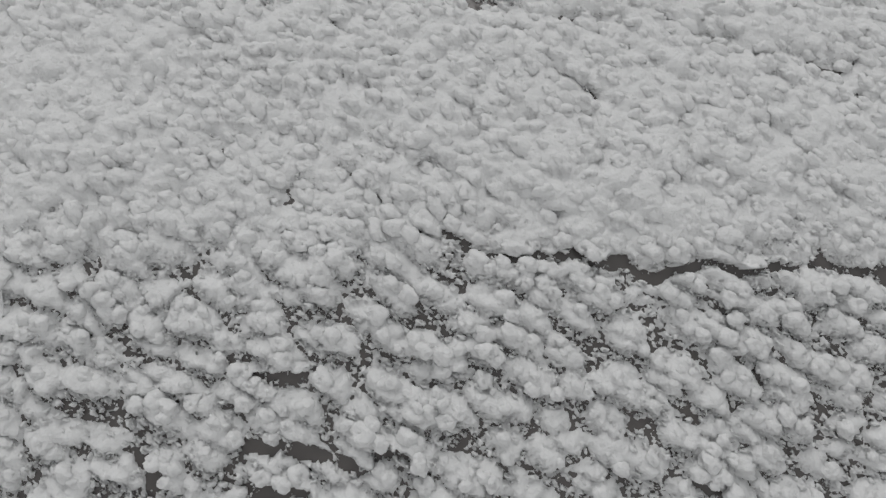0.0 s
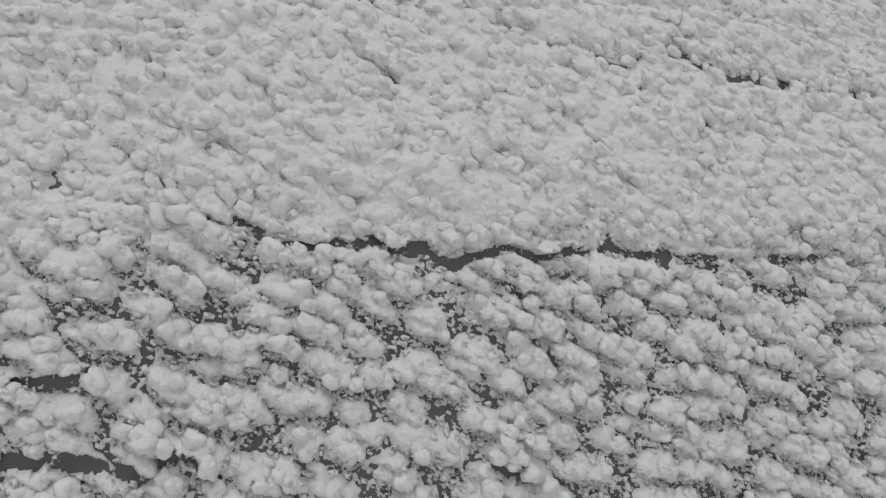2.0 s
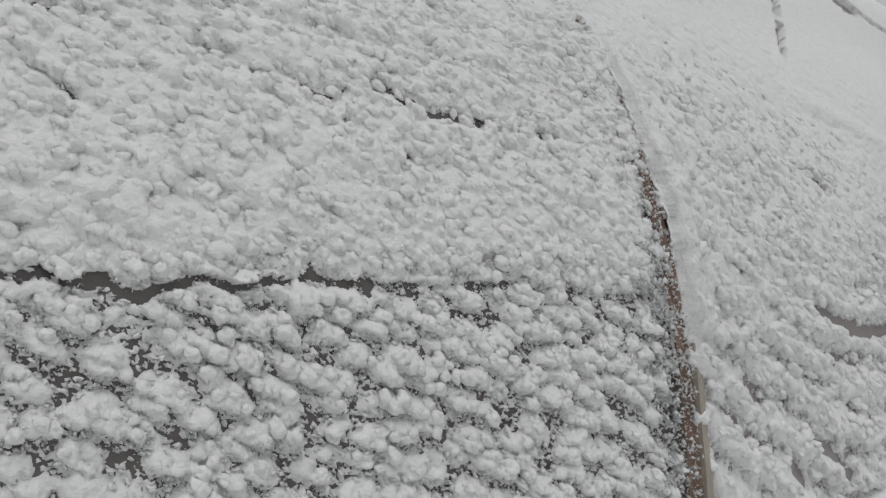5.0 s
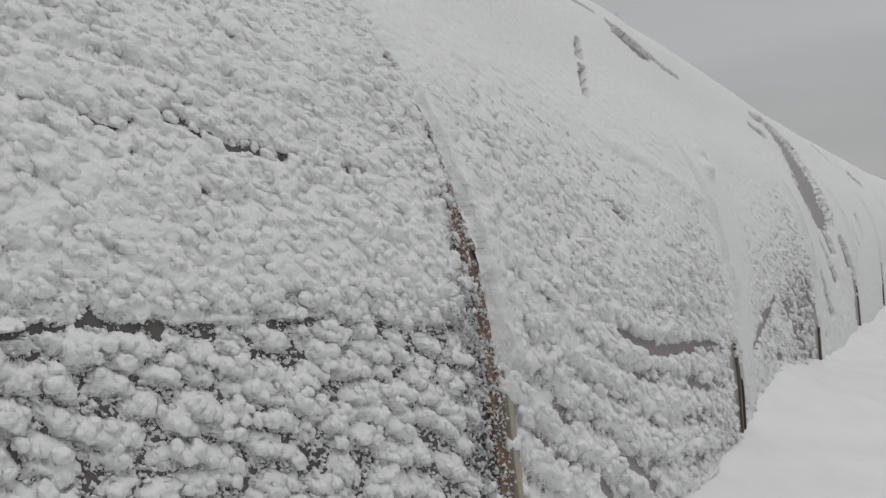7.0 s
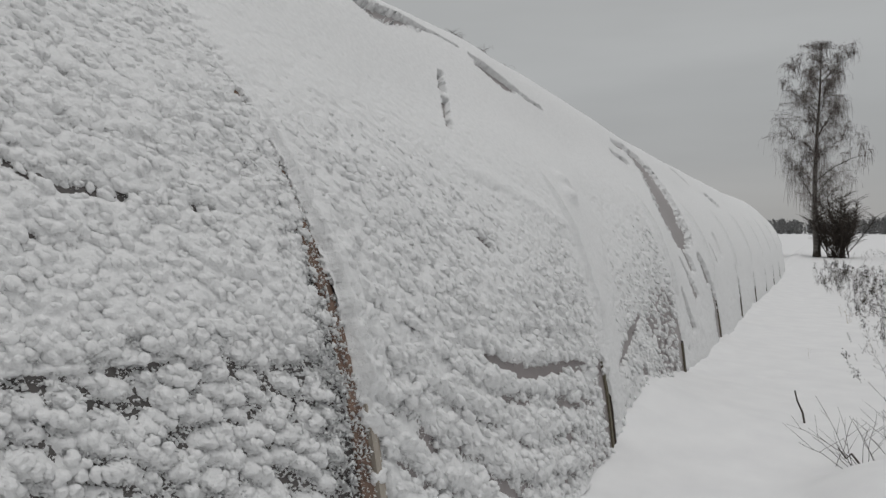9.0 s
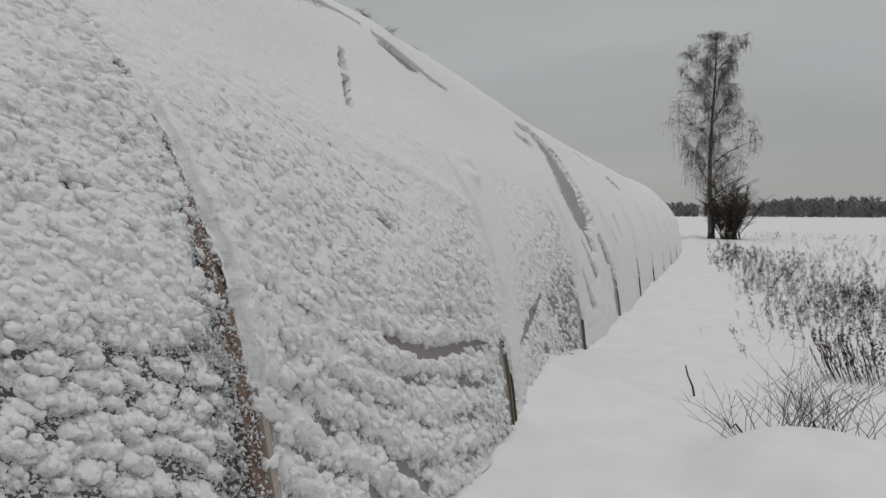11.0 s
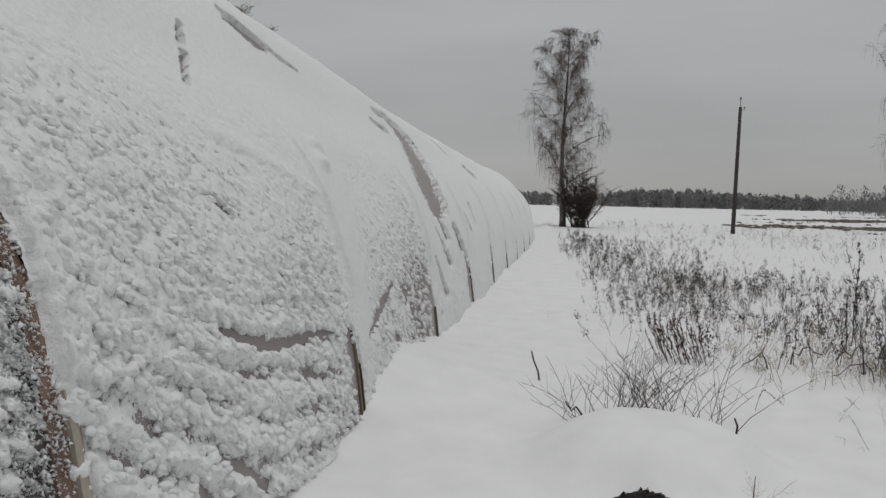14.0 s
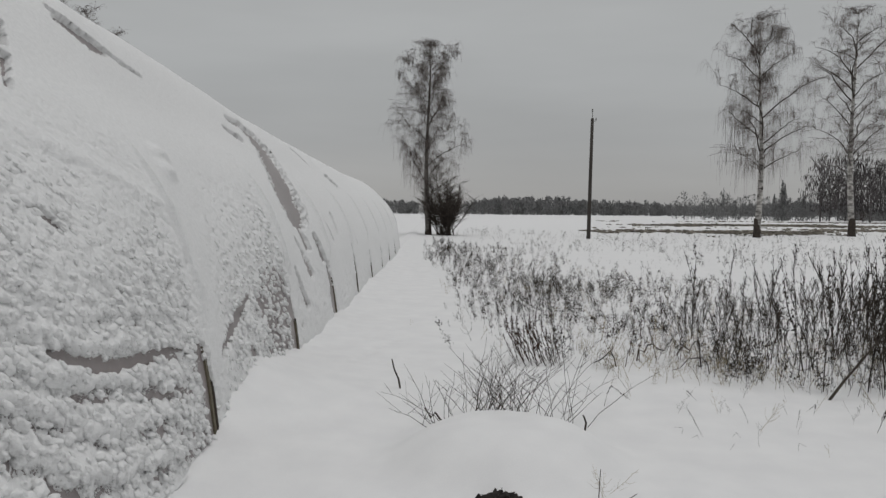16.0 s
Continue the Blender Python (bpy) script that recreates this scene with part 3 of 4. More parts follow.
heads(3.23, 6.15, 0.02, 2.6, (0.070, 0.047), second_size, 3, lambda x, s: 0.9 * smooth(0.15, 0.75, rough_zone(x, s)) * (0.5 + 0.5 * smooth(-0.9, 0.2, ridge_wave(x, s))), 4, -0.6, 0.15)
heads(6.25, 9.12, 0.02, 2.2, (0.10, 0.062), second_size, 3, lambda x, s: 0.8 * smooth(0.3, 0.8, rough_zone(x, s)), 5, -0.6, 0.2)

# loose crystals in the gaps of the crust: small splinters
C, Rr = np.concatenate([a for a, _ in FLAKES]), np.concatenate([b for _, b in FLAKES])
rng = np.random.default_rng(4)
tetra = np.array([[1, 1, 1], [1, -1, -1], [-1, 1, -1], [-1, -1, 1]], float) * 0.8
tri = np.array([[0, 1, 2], [0, 3, 1], [0, 2, 3], [1, 3, 2]])
V = C[:, None] + Rr[:, None, None] * (tetra[None] * rng.uniform(0.5, 1.4, (len(C), 4, 1)) + rng.normal(0, 0.45, (len(C), 4, 3)))
Fx = (np.arange(len(C))[:, None, None] * 4 + tri[None]).reshape(-1, 3)
flakes = new("snow_crumbs", array_mesh("snow_crumbs", V.reshape(-1, 3), Fx, CRUST))
tagged(flakes, "fine crumbs of snow stuck to bare film", "snow", kind="stuff")


# ---- ground ----
def spaced(fine_a, fine_b, step, lo, hi, grow=1.13):
    left, right, d = [fine_a], [fine_b], step
    while left[-1] > lo:
        d *= grow
        left.append(left[-1] - d)
    d = step
    while right[-1] < hi:
        d *= grow
        right.append(right[-1] + d)
    return np.array(left[:0:-1] + list(np.arange(fine_a, fine_b, step)) + right)


TRACKS = [(9.3, -0.75), (9.45, -0.82), (9.7, -0.85), (9.95, -0.98), (9.0, -0.72), (8.75, -0.66), (10.2, -1.05), (8.95, -1.0), (9.2, -1.2), (8.7, -1.15)]


def ground_height(x, y):
    near = 1 - smooth(50, 140, np.hypot(x, y))
    z = near * (0.10 * (fbm(x * 0.35, y * 0.35, 5, 3) - 0.5) + 0.025 * (fbm(x * 2.2, y * 2.2, 6, 3) - 0.5) + 0.008 * (fbm(x * 9, y * 9, 7, 2) - 0.5))
    bank = np.exp(-((x - 7.35) / 0.75) ** 2) + 0.4 * np.exp(-((x - 8.4) / 0.6) ** 2)
    z = z + (0.06 + 0.22 * fbm(x * 1.7, y * 0.6, 15, 3) ** 2 + 0.27 * bank) * np.exp(-np.clip(-y, 0, None) / (0.18 + 0.25 * fbm(x * 1.1, y * 0, 16, 2) + 0.2 * bank)) * (y < 0.5)
    q = ((x - 5.95) / 0.62) ** 2 + ((y + 1.98) / 0.66) ** 2
    z = z + 0.26 * np.exp(-q ** 2.2) * (1 + 0.10 * (fbm(x * 5, y * 5, 81, 3) - 0.5))
    for tx, ty in TRACKS:
        z = z - 0.035 * np.exp(-((x - tx) / 0.07) ** 2 - ((y - ty) / 0.05) ** 2)
    return z - 0.03


def on_ground(x, y):
    return float(ground_height(np.array([float(x)]), np.array([float(y)]))[0])


gx, gy = spaced(2.6, 12.5, 0.045, -900, 3200), spaced(-6.5, 0.3, 0.045, -2500, 2500)
GX, GY = np.meshgrid(gx, gy, indexing="ij")
ground = new("ground", grid_mesh("ground", np.stack([GX, GY, ground_height(GX, GY)], -1), None, SNOW))
tagged(ground, "flat field under smooth fresh snow", "snow", kind="structure")


# ---- trees ----
def birch(height, spread, seed, droop=1.0, lean=0.0, n=26, low=0.24, masses=400, twigs=11, fat=1.0):
    """A leafless weeping birch: trunk, rising limbs, and masses of hanging twigs that fill an uneven crown."""
    rng = np.random.default_rng(seed)
    r0 = 0.0135 * height
    ts = np.linspace(0, 1, 16)
    trunk = np.stack([lean * ts * height + 0.12 * np.sin(ts * 7 + seed), 0.12 * np.sin(ts * 5 + 2 * seed), ts * height * 0.95 - 0.1, r0 * (1 - ts) ** 0.85 + 0.012], -1)
    limbs, fine, nodes = [], [], []

    def reach(f, az):
        q = (f - low) / (1 - low)
        lobes = 0.72 + 0.28 * math.sin(3 * az + 9 * f + seed) + 0.25 * math.sin(2 * az - 14 * f + 2 * seed)
        return spread * math.sin(math.pi * (0.2 + 0.7 * q)) ** 0.5 * max(0.35, lobes)

    for i in range(n):
        f = low + (0.95 - low) * ((i + rng.random()) / n) - 0.06
        base = np.array([np.interp(f, ts, trunk[:, c]) for c in range(3)])
        az = i * 2.4 + rng.normal(0, 0.5)
        L = reach(min(0.99, f + 0.1), az) * rng.uniform(0.6, 1.0)
        rise = L * rng.uniform(0.7, 1.4)
        t = np.linspace(0, 1, 8)
        wob = rng.normal(0, 0.09, (8, 2)).cumsum(0) * L * 0.35
        limb = np.stack([base[0] + np.cos(az) * L * t + wob[:, 0], base[1] + np.sin(az) * L * t + wob[:, 1],
                         base[2] + rise * (t - 0.3 * t ** 3), 0.026 * fat * (1 - 0.8 * t) * (height / 13) * (0.5 + 0.35 * L)], -1)
        limbs.append(limb)
        nodes += list(limb[2:, :3])
    nodes += list(trunk[6:, :3])
    nodes = np.array(nodes)
    for _ in range(masses):
        f, az = low + (0.99 - low) * rng.random() ** 0.85, rng.random() * 6.28
        rr = reach(f, az) * math.sqrt(rng.uniform(0.1, 1.0))
        tip = np.array([np.cos(az) * rr, np.sin(az) * rr, height * (0.02 + 0.97 * f)])
        d = np.linalg.norm(nodes - tip, axis=1) + 1.5 * np.clip(nodes[:, 2] - tip[2] + 0.1, 0, None)
        b = nodes[int(np.argmin(d))]
        u = np.linspace(0, 1, 5)
        sub = np.concatenate([b + (tip - b) * u[:, None] + np.array([0, 0, 0.22]) * np.sin(u * np.pi)[:, None], fat * (0.010 - 0.005 * u)[:, None]], 1)
        limbs.append(sub)
        hangs = droop * (1.6 - 0.95 * f) * rng.uniform(0.35, 1.35)
        for _ in range(twigs):
            c0 = np.array([np.interp(0.3 + 0.7 * rng.random(), u, sub[:, c]) for c in range(3)])
            a3, l3 = rng.random() * 6.28, rng.uniform(0.08, 0.5)
            dr = (0.05 + rng.random()) * hangs
            w = np.linspace(0, 1, 4)
            sway = rng.normal(0, 0.08, 2)
            fine.append(np.stack([c0[0] + np.cos(a3) * l3 * np.sqrt(w) + sway[0] * w, c0[1] + np.sin(a3) * l3 * np.sqrt(w) + sway[1] * w,
                                  c0[2] + 0.5 * l3 * np.sin(w * 2.6) - dr * w ** 1.5, fat * (0.0056 - 0.0026 * w)], -1))
    return trunk, limbs, fine


def shrub(height, width, seed, stems=26, twigs=14, thick=0.016):
    """A many-stemmed leafless bush."""
    rng = np.random.default_rng(seed)
    limbs, fine = [], []
    for _ in range(stems):
        az, out = rng.random() * 2 * np.pi, width * rng.random() ** 0.6
        H = height * (0.65 + 0.4 * rng.random()) * (1 - 0.35 * (out / width) ** 2)
        t = np.linspace(0, 1, 7)
        wob = rng.normal(0, 0.04, (7, 2)).cumsum(0) * height * 0.25
        bx, by = rng.normal(0, 0.13 * width, 2)
        st = np.stack([bx + np.cos(az) * out * t ** 0.85 + wob[:, 0], by + np.sin(az) * out * t ** 0.85 + wob[:, 1], H * t ** 1.1 - 0.05, thick * (1 - 0.8 * t)], -1)
        limbs.append(st)
        for _ in range(twigs):
            g = 0.25 + 0.75 * rng.random()
            b = np.array([np.interp(g, t, st[:, c]) for c in range(3)])
            a2, l1 = rng.random() * 2 * np.pi, height * (0.06 + 0.2 * rng.random())
            u = np.linspace(0, 1, 4)
            fine.append(np.stack([b[0] + np.cos(a2) * l1 * u * 0.8, b[1] + np.sin(a2) * l1 * u * 0.8, b[2] + l1 * (0.75 * u - 0.35 * u ** 2), thick * 0.4 * (1 - 0.6 * u)], -1))
    return limbs[0], limbs[1:], fine


def place_tree(kind, data, where, label, bark, limb_mat=None, group="", category="tree", sides=10, twig_mat=None):
    trunk, limbs, fine = data
    root = new(kind)
    root.location = (where[0], where[1], on_ground(where[0], where[1]))
    tagged(root, label, category, group)
    main = [l for l in limbs if len(l) > 6]
    rest = [l for l in limbs if len(l) <= 6]
    pieces = [("trunk" if category == "tree" else "stem", [trunk], sides, bark)] + [("limb" if category == "tree" else "stem", [l], 5, limb_mat or DARKBARK) for l in main]
    for name, st, k, mat in pieces:
        v, f = tubes(st, k)
        o = new(name, array_mesh(name, v, f, mat))
        o.parent = root
    v, f = tubes(fine, 3)
    if rest:
        v2, f2 = tubes(rest, 3)
        v, f = np.concatenate([v, v2]), np.concatenate([f, f2 + len(v)])
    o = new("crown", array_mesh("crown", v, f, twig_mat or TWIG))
    o.parent = root
    return root


TREES = [
    place_tree("birch_tree", birch(12.9, 2.9, 3, 1.1, masses=560, twigs=12), (51.4, -0.83), "tall leafless birch with drooping twigs beside a bush", GREYBARK),
    place_tree("birch_tree", birch(15.1, 3.7, 8, 1.5, low=0.3, masses=460), (51.5, -22.7), "leafless weeping birch with white trunk in the field", BARK),
    place_tree("birch_tree", birch(16.8, 4.2, 12, 0.8, low=0.33, masses=480), (56.0, -31.3), "tall leafless birch with spreading limbs and white trunk", BARK),
]
for root, r, seed in zip(TREES, (0.20, 0.232, 0.252), (3, 8, 12)):
    ox, oy = 0.12 * math.sin(seed), 0.12 * math.sin(2 * seed)
    v, f = tubes([np.array([[ox, oy, z, r * k] for z, k in ((-0.15, 1.3), (0.25, 1.06), (0.8, 0.99), (1.25, 0.9), (1.3, 0.7))])], 10)
    base = new("bark_base", array_mesh("bark_base", v, f, DARKBARK))
    base.parent = root
    base["label"] = "dark cracked bark at the foot"
place_tree("bush", shrub(3.9, 2.2, 5, 46, 60, 0.03), (51.2, -1.95), "dark bare many-stemmed bush beside a birch", DARKBARK, category="bush", twig_mat=DARKBARK)


# ---- barn at the wood's edge ----
def box(bm, x0, x1, y0, y1, z0, z1):
    m = bmesh.ops.create_cube(bm, size=1.0, matrix=Matrix.LocRotScale(((x0 + x1) / 2, (y0 + y1) / 2, (z0 + z1) / 2), None, (x1 - x0, y1 - y0, z1 - z0)))
    return m


barn = new("barn")
barn.location = (205.0, -121.5, 0.0)
tagged(barn, "low dark wooden barn with a snowy roof", "barn")
bm = bmesh.new()
box(bm, -4, 4, -7, 7, -0.3, 3.0)
part("wall", bm, DARKBARK, barn)
bm = bmesh.new()
ring = [[bm.verts.new((sx * 4.6, y, 2.7)) for sx in (-1, 1)] + [bm.verts.new((0, y, 5.3))] + [bm.verts.new((sx * 4.6, y, 3.0)) for sx in (-1, 1)] + [bm.verts.new((0, y, 5.7))] for y in (-7.5, 7.5)]
for a, b in ((0, 2), (2, 1), (1, 4), (4, 5), (5, 3), (3, 0)):
    bm.faces.new((ring[0][a], ring[0][b], ring[1][b], ring[1][a]))
for g in ring:
    bm.faces.new((g[0], g[2], g[5], g[3]))
    bm.faces.new((g[2], g[1], g[4], g[5]))
part("roof", bm, SNOW, barn, "snow-covered gable roof")
bm = bmesh.new()
box(bm, -4.12, -4.02, -1.2, 1.2, 0.0, 2.3)
part("door", bm, POLE, barn)

# ---- utility pole ----
pole = new("utility_pole")
pole.location = (46.5, -10.5, on_ground(46.5, -10.5))
tagged(pole, "dark wooden utility pole standing in the field", "pole")
v, f = tubes([np.array([[0, 0, -0.2, 0.12], [0, -0.05, 3.5, 0.105], [0, -0.11, 7.15, 0.09], [0, -0.11, 7.16, 0.0]])], 12)
o = new("shaft", array_mesh("shaft", v, f, POLE))
o.parent = pole
v, f = tubes([np.array([[0, -0.11, 7.1, 0.022], [0, -0.11, 7.55, 0.02], [0, -0.11, 7.56, 0.05], [0, -0.11, 7.72, 0.045], [0, -0.11, 7.73, 0.0]])], 8)
o = new("pin_insulator", array_mesh("pin_insulator", v, f, PORCELAIN))
o.parent = pole
v, f = tubes([np.array([[0, -0.13, 7.0, 0.02], [0, -0.32, 7.0, 0.02], [0, -0.33, 7.12, 0.05], [0, -0.33, 7.2, 0.0]])], 8)
o = new("side_insulator", array_mesh("side_insulator", v, f, PORCELAIN))
o.parent = pole


# ---- far woods: ragged crowns of many small leaves of twig ----
def wood(seed, count, xr, yr, hr, conifer=0.3, dense=70, size=0.55):
    rng = np.random.default_rng(seed)
    V, base = [], 0
    quads = []
    for _ in range(count):
        cx, cy = rng.uniform(*xr), rng.uniform(*yr)
        H = rng.uniform(*hr) * (0.7 + 0.7 * float(value_noise(np.array([cy / 45.0]), np.array([0.3]), 5)[0]))
        con = rng.random() < conifer
        n = dense
        f = rng.random(n)
        rad = H * 0.2 * (1 - f) if con else H * 0.28 * np.sin(np.pi * (0.1 + 0.85 * f)) ** 0.7
        a = rng.random(n) * 2 * np.pi
        r = rad * np.sqrt(rng.random(n))
        z = H * f if con else H * (0.06 + 0.94 * f)
        c = np.stack([cx + r * np.cos(a), cy + r * np.sin(a), z], -1)
        k = H / 9 * size * rng.uniform(0.5, 1.6, (n, 1, 1))
        q = c[:, None] + k * rng.normal(0, 1, (n, 4, 3)) * np.array([0.6, 0.6, 1.0])
        V.append(q.reshape(-1, 3))
        w = H * 0.012
        V.append(np.array([[cx, cy - w, -0.5], [cx, cy + w, -0.5], [cx, cy + w * 0.4, H * 0.85], [cx, cy - w * 0.4, H * 0.85]]))
    V = np.concatenate(V)
    return V, np.arange(len(V)).reshape(-1, 4)


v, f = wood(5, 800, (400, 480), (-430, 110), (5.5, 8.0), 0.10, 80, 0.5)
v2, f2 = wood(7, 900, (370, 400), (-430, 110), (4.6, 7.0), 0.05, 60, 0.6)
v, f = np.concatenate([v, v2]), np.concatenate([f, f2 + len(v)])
o = new("far_wood", array_mesh("far_wood", v, f, HAZED_WOOD))
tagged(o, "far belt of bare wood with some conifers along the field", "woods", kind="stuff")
rng = np.random.default_rng(61)
strands = []
for k in range(15):
    x_ = rng.uniform(150, 190)
    y_ = -1.3 - (x_ - 1) * (0.505 + 0.011 * k)
    trunk, limbs, fine = birch(rng.uniform(11, 16), rng.uniform(3.5, 5.5), 70 + k, 0.02, n=16, low=0.3, masses=70, twigs=6, fat=3.0)
    strands += [l + np.array([x_, y_, 0, 0]) for l in [trunk] + limbs + fine]
v, f = [], []
base = 0
for n_ in sorted({len(l) for l in strands}):
    a, b = tubes([l for l in strands if len(l) == n_], 3)
    v.append(a)
    f.append(b + base)
    base += len(a)
# fine twigs fill the crowns
n_ = 7000
k_ = rng.integers(0, 15, n_)
cx = 165 + 14 * np.sin(k_ * 4.1)
cy = -1.3 - (cx - 1) * (0.505 + 0.011 * k_)
up_, az_ = rng.random(n_), rng.random(n_) * 6.28
rr = 4.6 * np.sin(np.pi * (0.12 + 0.8 * up_)) ** 0.7 * np.sqrt(rng.random(n_))
c = np.stack([cx + rr * np.cos(az_), cy + rr * np.sin(az_), (12.5 + 2.5 * np.sin(k_ * 2.7)) * (0.16 + 0.84 * up_)], -1)
q = c[:, None] + rng.normal(0, 1, (n_, 4, 3)) * np.array([0.10, 0.10, 0.55]) * rng.uniform(0.5, 1.2, (n_, 1, 1))
v.append(q.reshape(-1, 3))
f.append(np.arange(n_ * 4).reshape(-1, 4) + base)
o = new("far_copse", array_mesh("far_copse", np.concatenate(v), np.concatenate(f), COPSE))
tagged(o, "copse of bare dark trees behind the birches", "woods", kind="stuff")
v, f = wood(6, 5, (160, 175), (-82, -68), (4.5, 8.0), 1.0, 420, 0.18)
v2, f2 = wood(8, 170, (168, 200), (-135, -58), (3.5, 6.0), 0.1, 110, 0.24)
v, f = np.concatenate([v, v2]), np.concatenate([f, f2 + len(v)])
o = new("far_thicket", array_mesh("far_thicket", v, f, HAZED_WOOD))
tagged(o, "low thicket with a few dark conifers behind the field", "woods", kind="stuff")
for k, (x_, y_, top) in enumerate(((35.6, 15.6, 11.7), (36.5, 14.7, 10.9), (37.2, 13.6, 10.0))):
    place_tree("tree", birch(top, 1.0, 21 + k, 0.05, n=18, low=0.6, masses=90, twigs=8), (x_, y_), "bare treetop showing over the snowy tunnel roof", DARKBARK, group="trees behind the tunnel")


# ---- dry weeds ----
def weed(kind, seed, height):
    """Strands and leaf scraps of one dead plant."""
    rng = np.random.default_rng(seed)
    st, leaves = [], []
    lean = rng.normal(0, 0.2, 2) * height
    t = np.linspace(0, 1, 7)
    wob = rng.normal(0, 0.012, (7, 2)).cumsum(0)
    if kind == "bent":
        z = height * np.where(t < 0.45, t / 0.45 * 0.55, 0.55 - (t - 0.45) * 0.5)
        out = height * np.where(t < 0.45, t * 0.15, 0.07 + (t - 0.45) * 0.95)
        a = rng.random() * 6.28
        stem = np.stack([np.cos(a) * out + wob[:, 0], np.sin(a) * out + wob[:, 1], z - 0.03, 0.0065 * (1 - 0.5 * t)], -1)
    else:
        stem = np.stack([lean[0] * t ** 1.4 + wob[:, 0], lean[1] * t ** 1.4 + wob[:, 1], height * t - 0.04, (0.0034 if kind == "mug" else 0.0055) * (1 - 0.6 * t) * (1.3 if kind == "spike" else 1)], -1)
    st.append(stem)
    n = {"plume": 12, "mug": 24, "leafy": 20, "spike": 46, "bent": 40, "thin": 7}[kind]
    for i in range(n):
        g = {"mug": 0.45 + 0.55 * rng.random(), "plume": 0.12 + 0.85 * rng.random(), "leafy": 0.2 + 0.8 * rng.random(), "spike": 0.35 + 0.65 * rng.random(), "bent": 0.15 + 0.85 * rng.random(), "thin": 0.3 + 0.7 * rng.random()}[kind]
        b = np.array([np.interp(g, t, stem[:, c]) for c in range(3)])
        a = rng.random() * 6.28
        if kind in ("plume", "thin"):
            l = height * (0.12 + 0.26 * rng.random()) * (1.25 - 0.9 * g)
            u = np.linspace(0, 1, 3)
            st.append(np.stack([b[0] + np.cos(a) * l * 0.75 * np.sqrt(u), b[1] + np.sin(a) * l * 0.75 * np.sqrt(u), b[2] + l * (0.35 * u + 0.6 * u * u), 0.0042 - 0.0022 * u], -1))
            for _ in range(3 if kind == "plume" else 1):
                w = 0.4 + 0.6 * rng.random()
                leaves.append((b + np.array([np.cos(a) * l * 0.75 * w ** 0.5, np.sin(a) * l * 0.75 * w ** 0.5, l * (0.35 * w + 0.6 * w * w)]), 0.012))
        elif kind == "mug":
            l = height * (0.05 + 0.13 * rng.random()) * (1.3 - 0.8 * g)
            u = np.linspace(0, 1, 2)
            st.append(np.stack([b[0] + np.cos(a) * l * 0.4 * u, b[1] + np.sin(a) * l * 0.4 * u, b[2] + l * 0.95 * u, 0.0032 - 0.0014 * u], -1))
            leaves += [(b + np.array([np.cos(a) * l * 0.4 * w, np.sin(a) * l * 0.4 * w, l * 0.95 * w]), 0.008) for w in rng.random(3)]
        elif kind == "leafy":
            leaves += [(b + rng.normal(0, 0.06, 3) - np.array([0, 0, 0.03]), 0.027) for _ in range(3)]
        else:
            leaves.append((b + rng.normal(0, 0.010, 3), 0.016))
    v, f = tubes(st, 3)
    c = np.array([l[0] for l in leaves])
    k = np.array([l[1] for l in leaves])[:, None, None]
    q = c[:, None] + k * rng.normal(0, 0.8, (len(c), 4, 3)) * np.array([0.8, 0.8, 1.3])
    f2 = np.arange(len(c) * 4).reshape(-1, 4) + len(v)
    return np.concatenate([v, q.reshape(-1, 3)]), np.concatenate([f, f2])


KINDS = ["plume", "leafy", "plume", "spike", "thin", "leafy", "mug", "bent", "spike", "mug", "leafy", "thin"]
WEEDS = [array_mesh("dry_weed", *weed(k, 100 + i, 1.0), WEED if i % 4 else STRAW) for i, k in enumerate(KINDS)]
LABELS = {"mug": "tall straight dry weed with short upright side shoots", "plume": "dead brown weed stalk with feathery branches in snow", "leafy": "dead weed with shrivelled dark leaves in snow",
          "spike": "dark dried seed spike standing in snow", "bent": "broken dark weed stalk bent over the snow", "thin": "thin straw stalk with a few twigs in snow"}


def in_patch(x, y):
    """The weed patch beside the tunnel: a wedge that widens away from the near edge."""
    left = np.interp(x, [7.6, 9.0, 10.5, 12.4, 20.0, 27.0, 34.0], [-2.95, -2.85, -2.7, -2.3, -1.7, -1.3, -1.1])
    left = left + 0.25 * np.sin(1.9 * x) * np.sin(0.7 * x + 1)
    near = np.interp(y, [-9, -5.3, -4.2, -3.4, -2.4], [6.9, 7.5, 8.25, 8.75, 9.3])
    far = np.interp(y, [-16, -9.5, -8, -5, -3.5, -1.5], [12.0, 14.5, 16.0, 23.0, 28.0, 34.0])
    return y < left and near < x < far


rng = np.random.default_rng(9)
spots = []
while len(spots) < 290:
    d = rng.random() ** 1.5
    x = 7.4 + 15.0 * d
    y = rng.uniform(-2.0 - 0.72 * x, -1.8)
    if in_patch(x, y) and rng.random() < 0.2 + 0.4 * (y < -3.2) * (x < 11) + 0.55 * (y < -4.3) * (x < 11):
        spots.append((x, y))
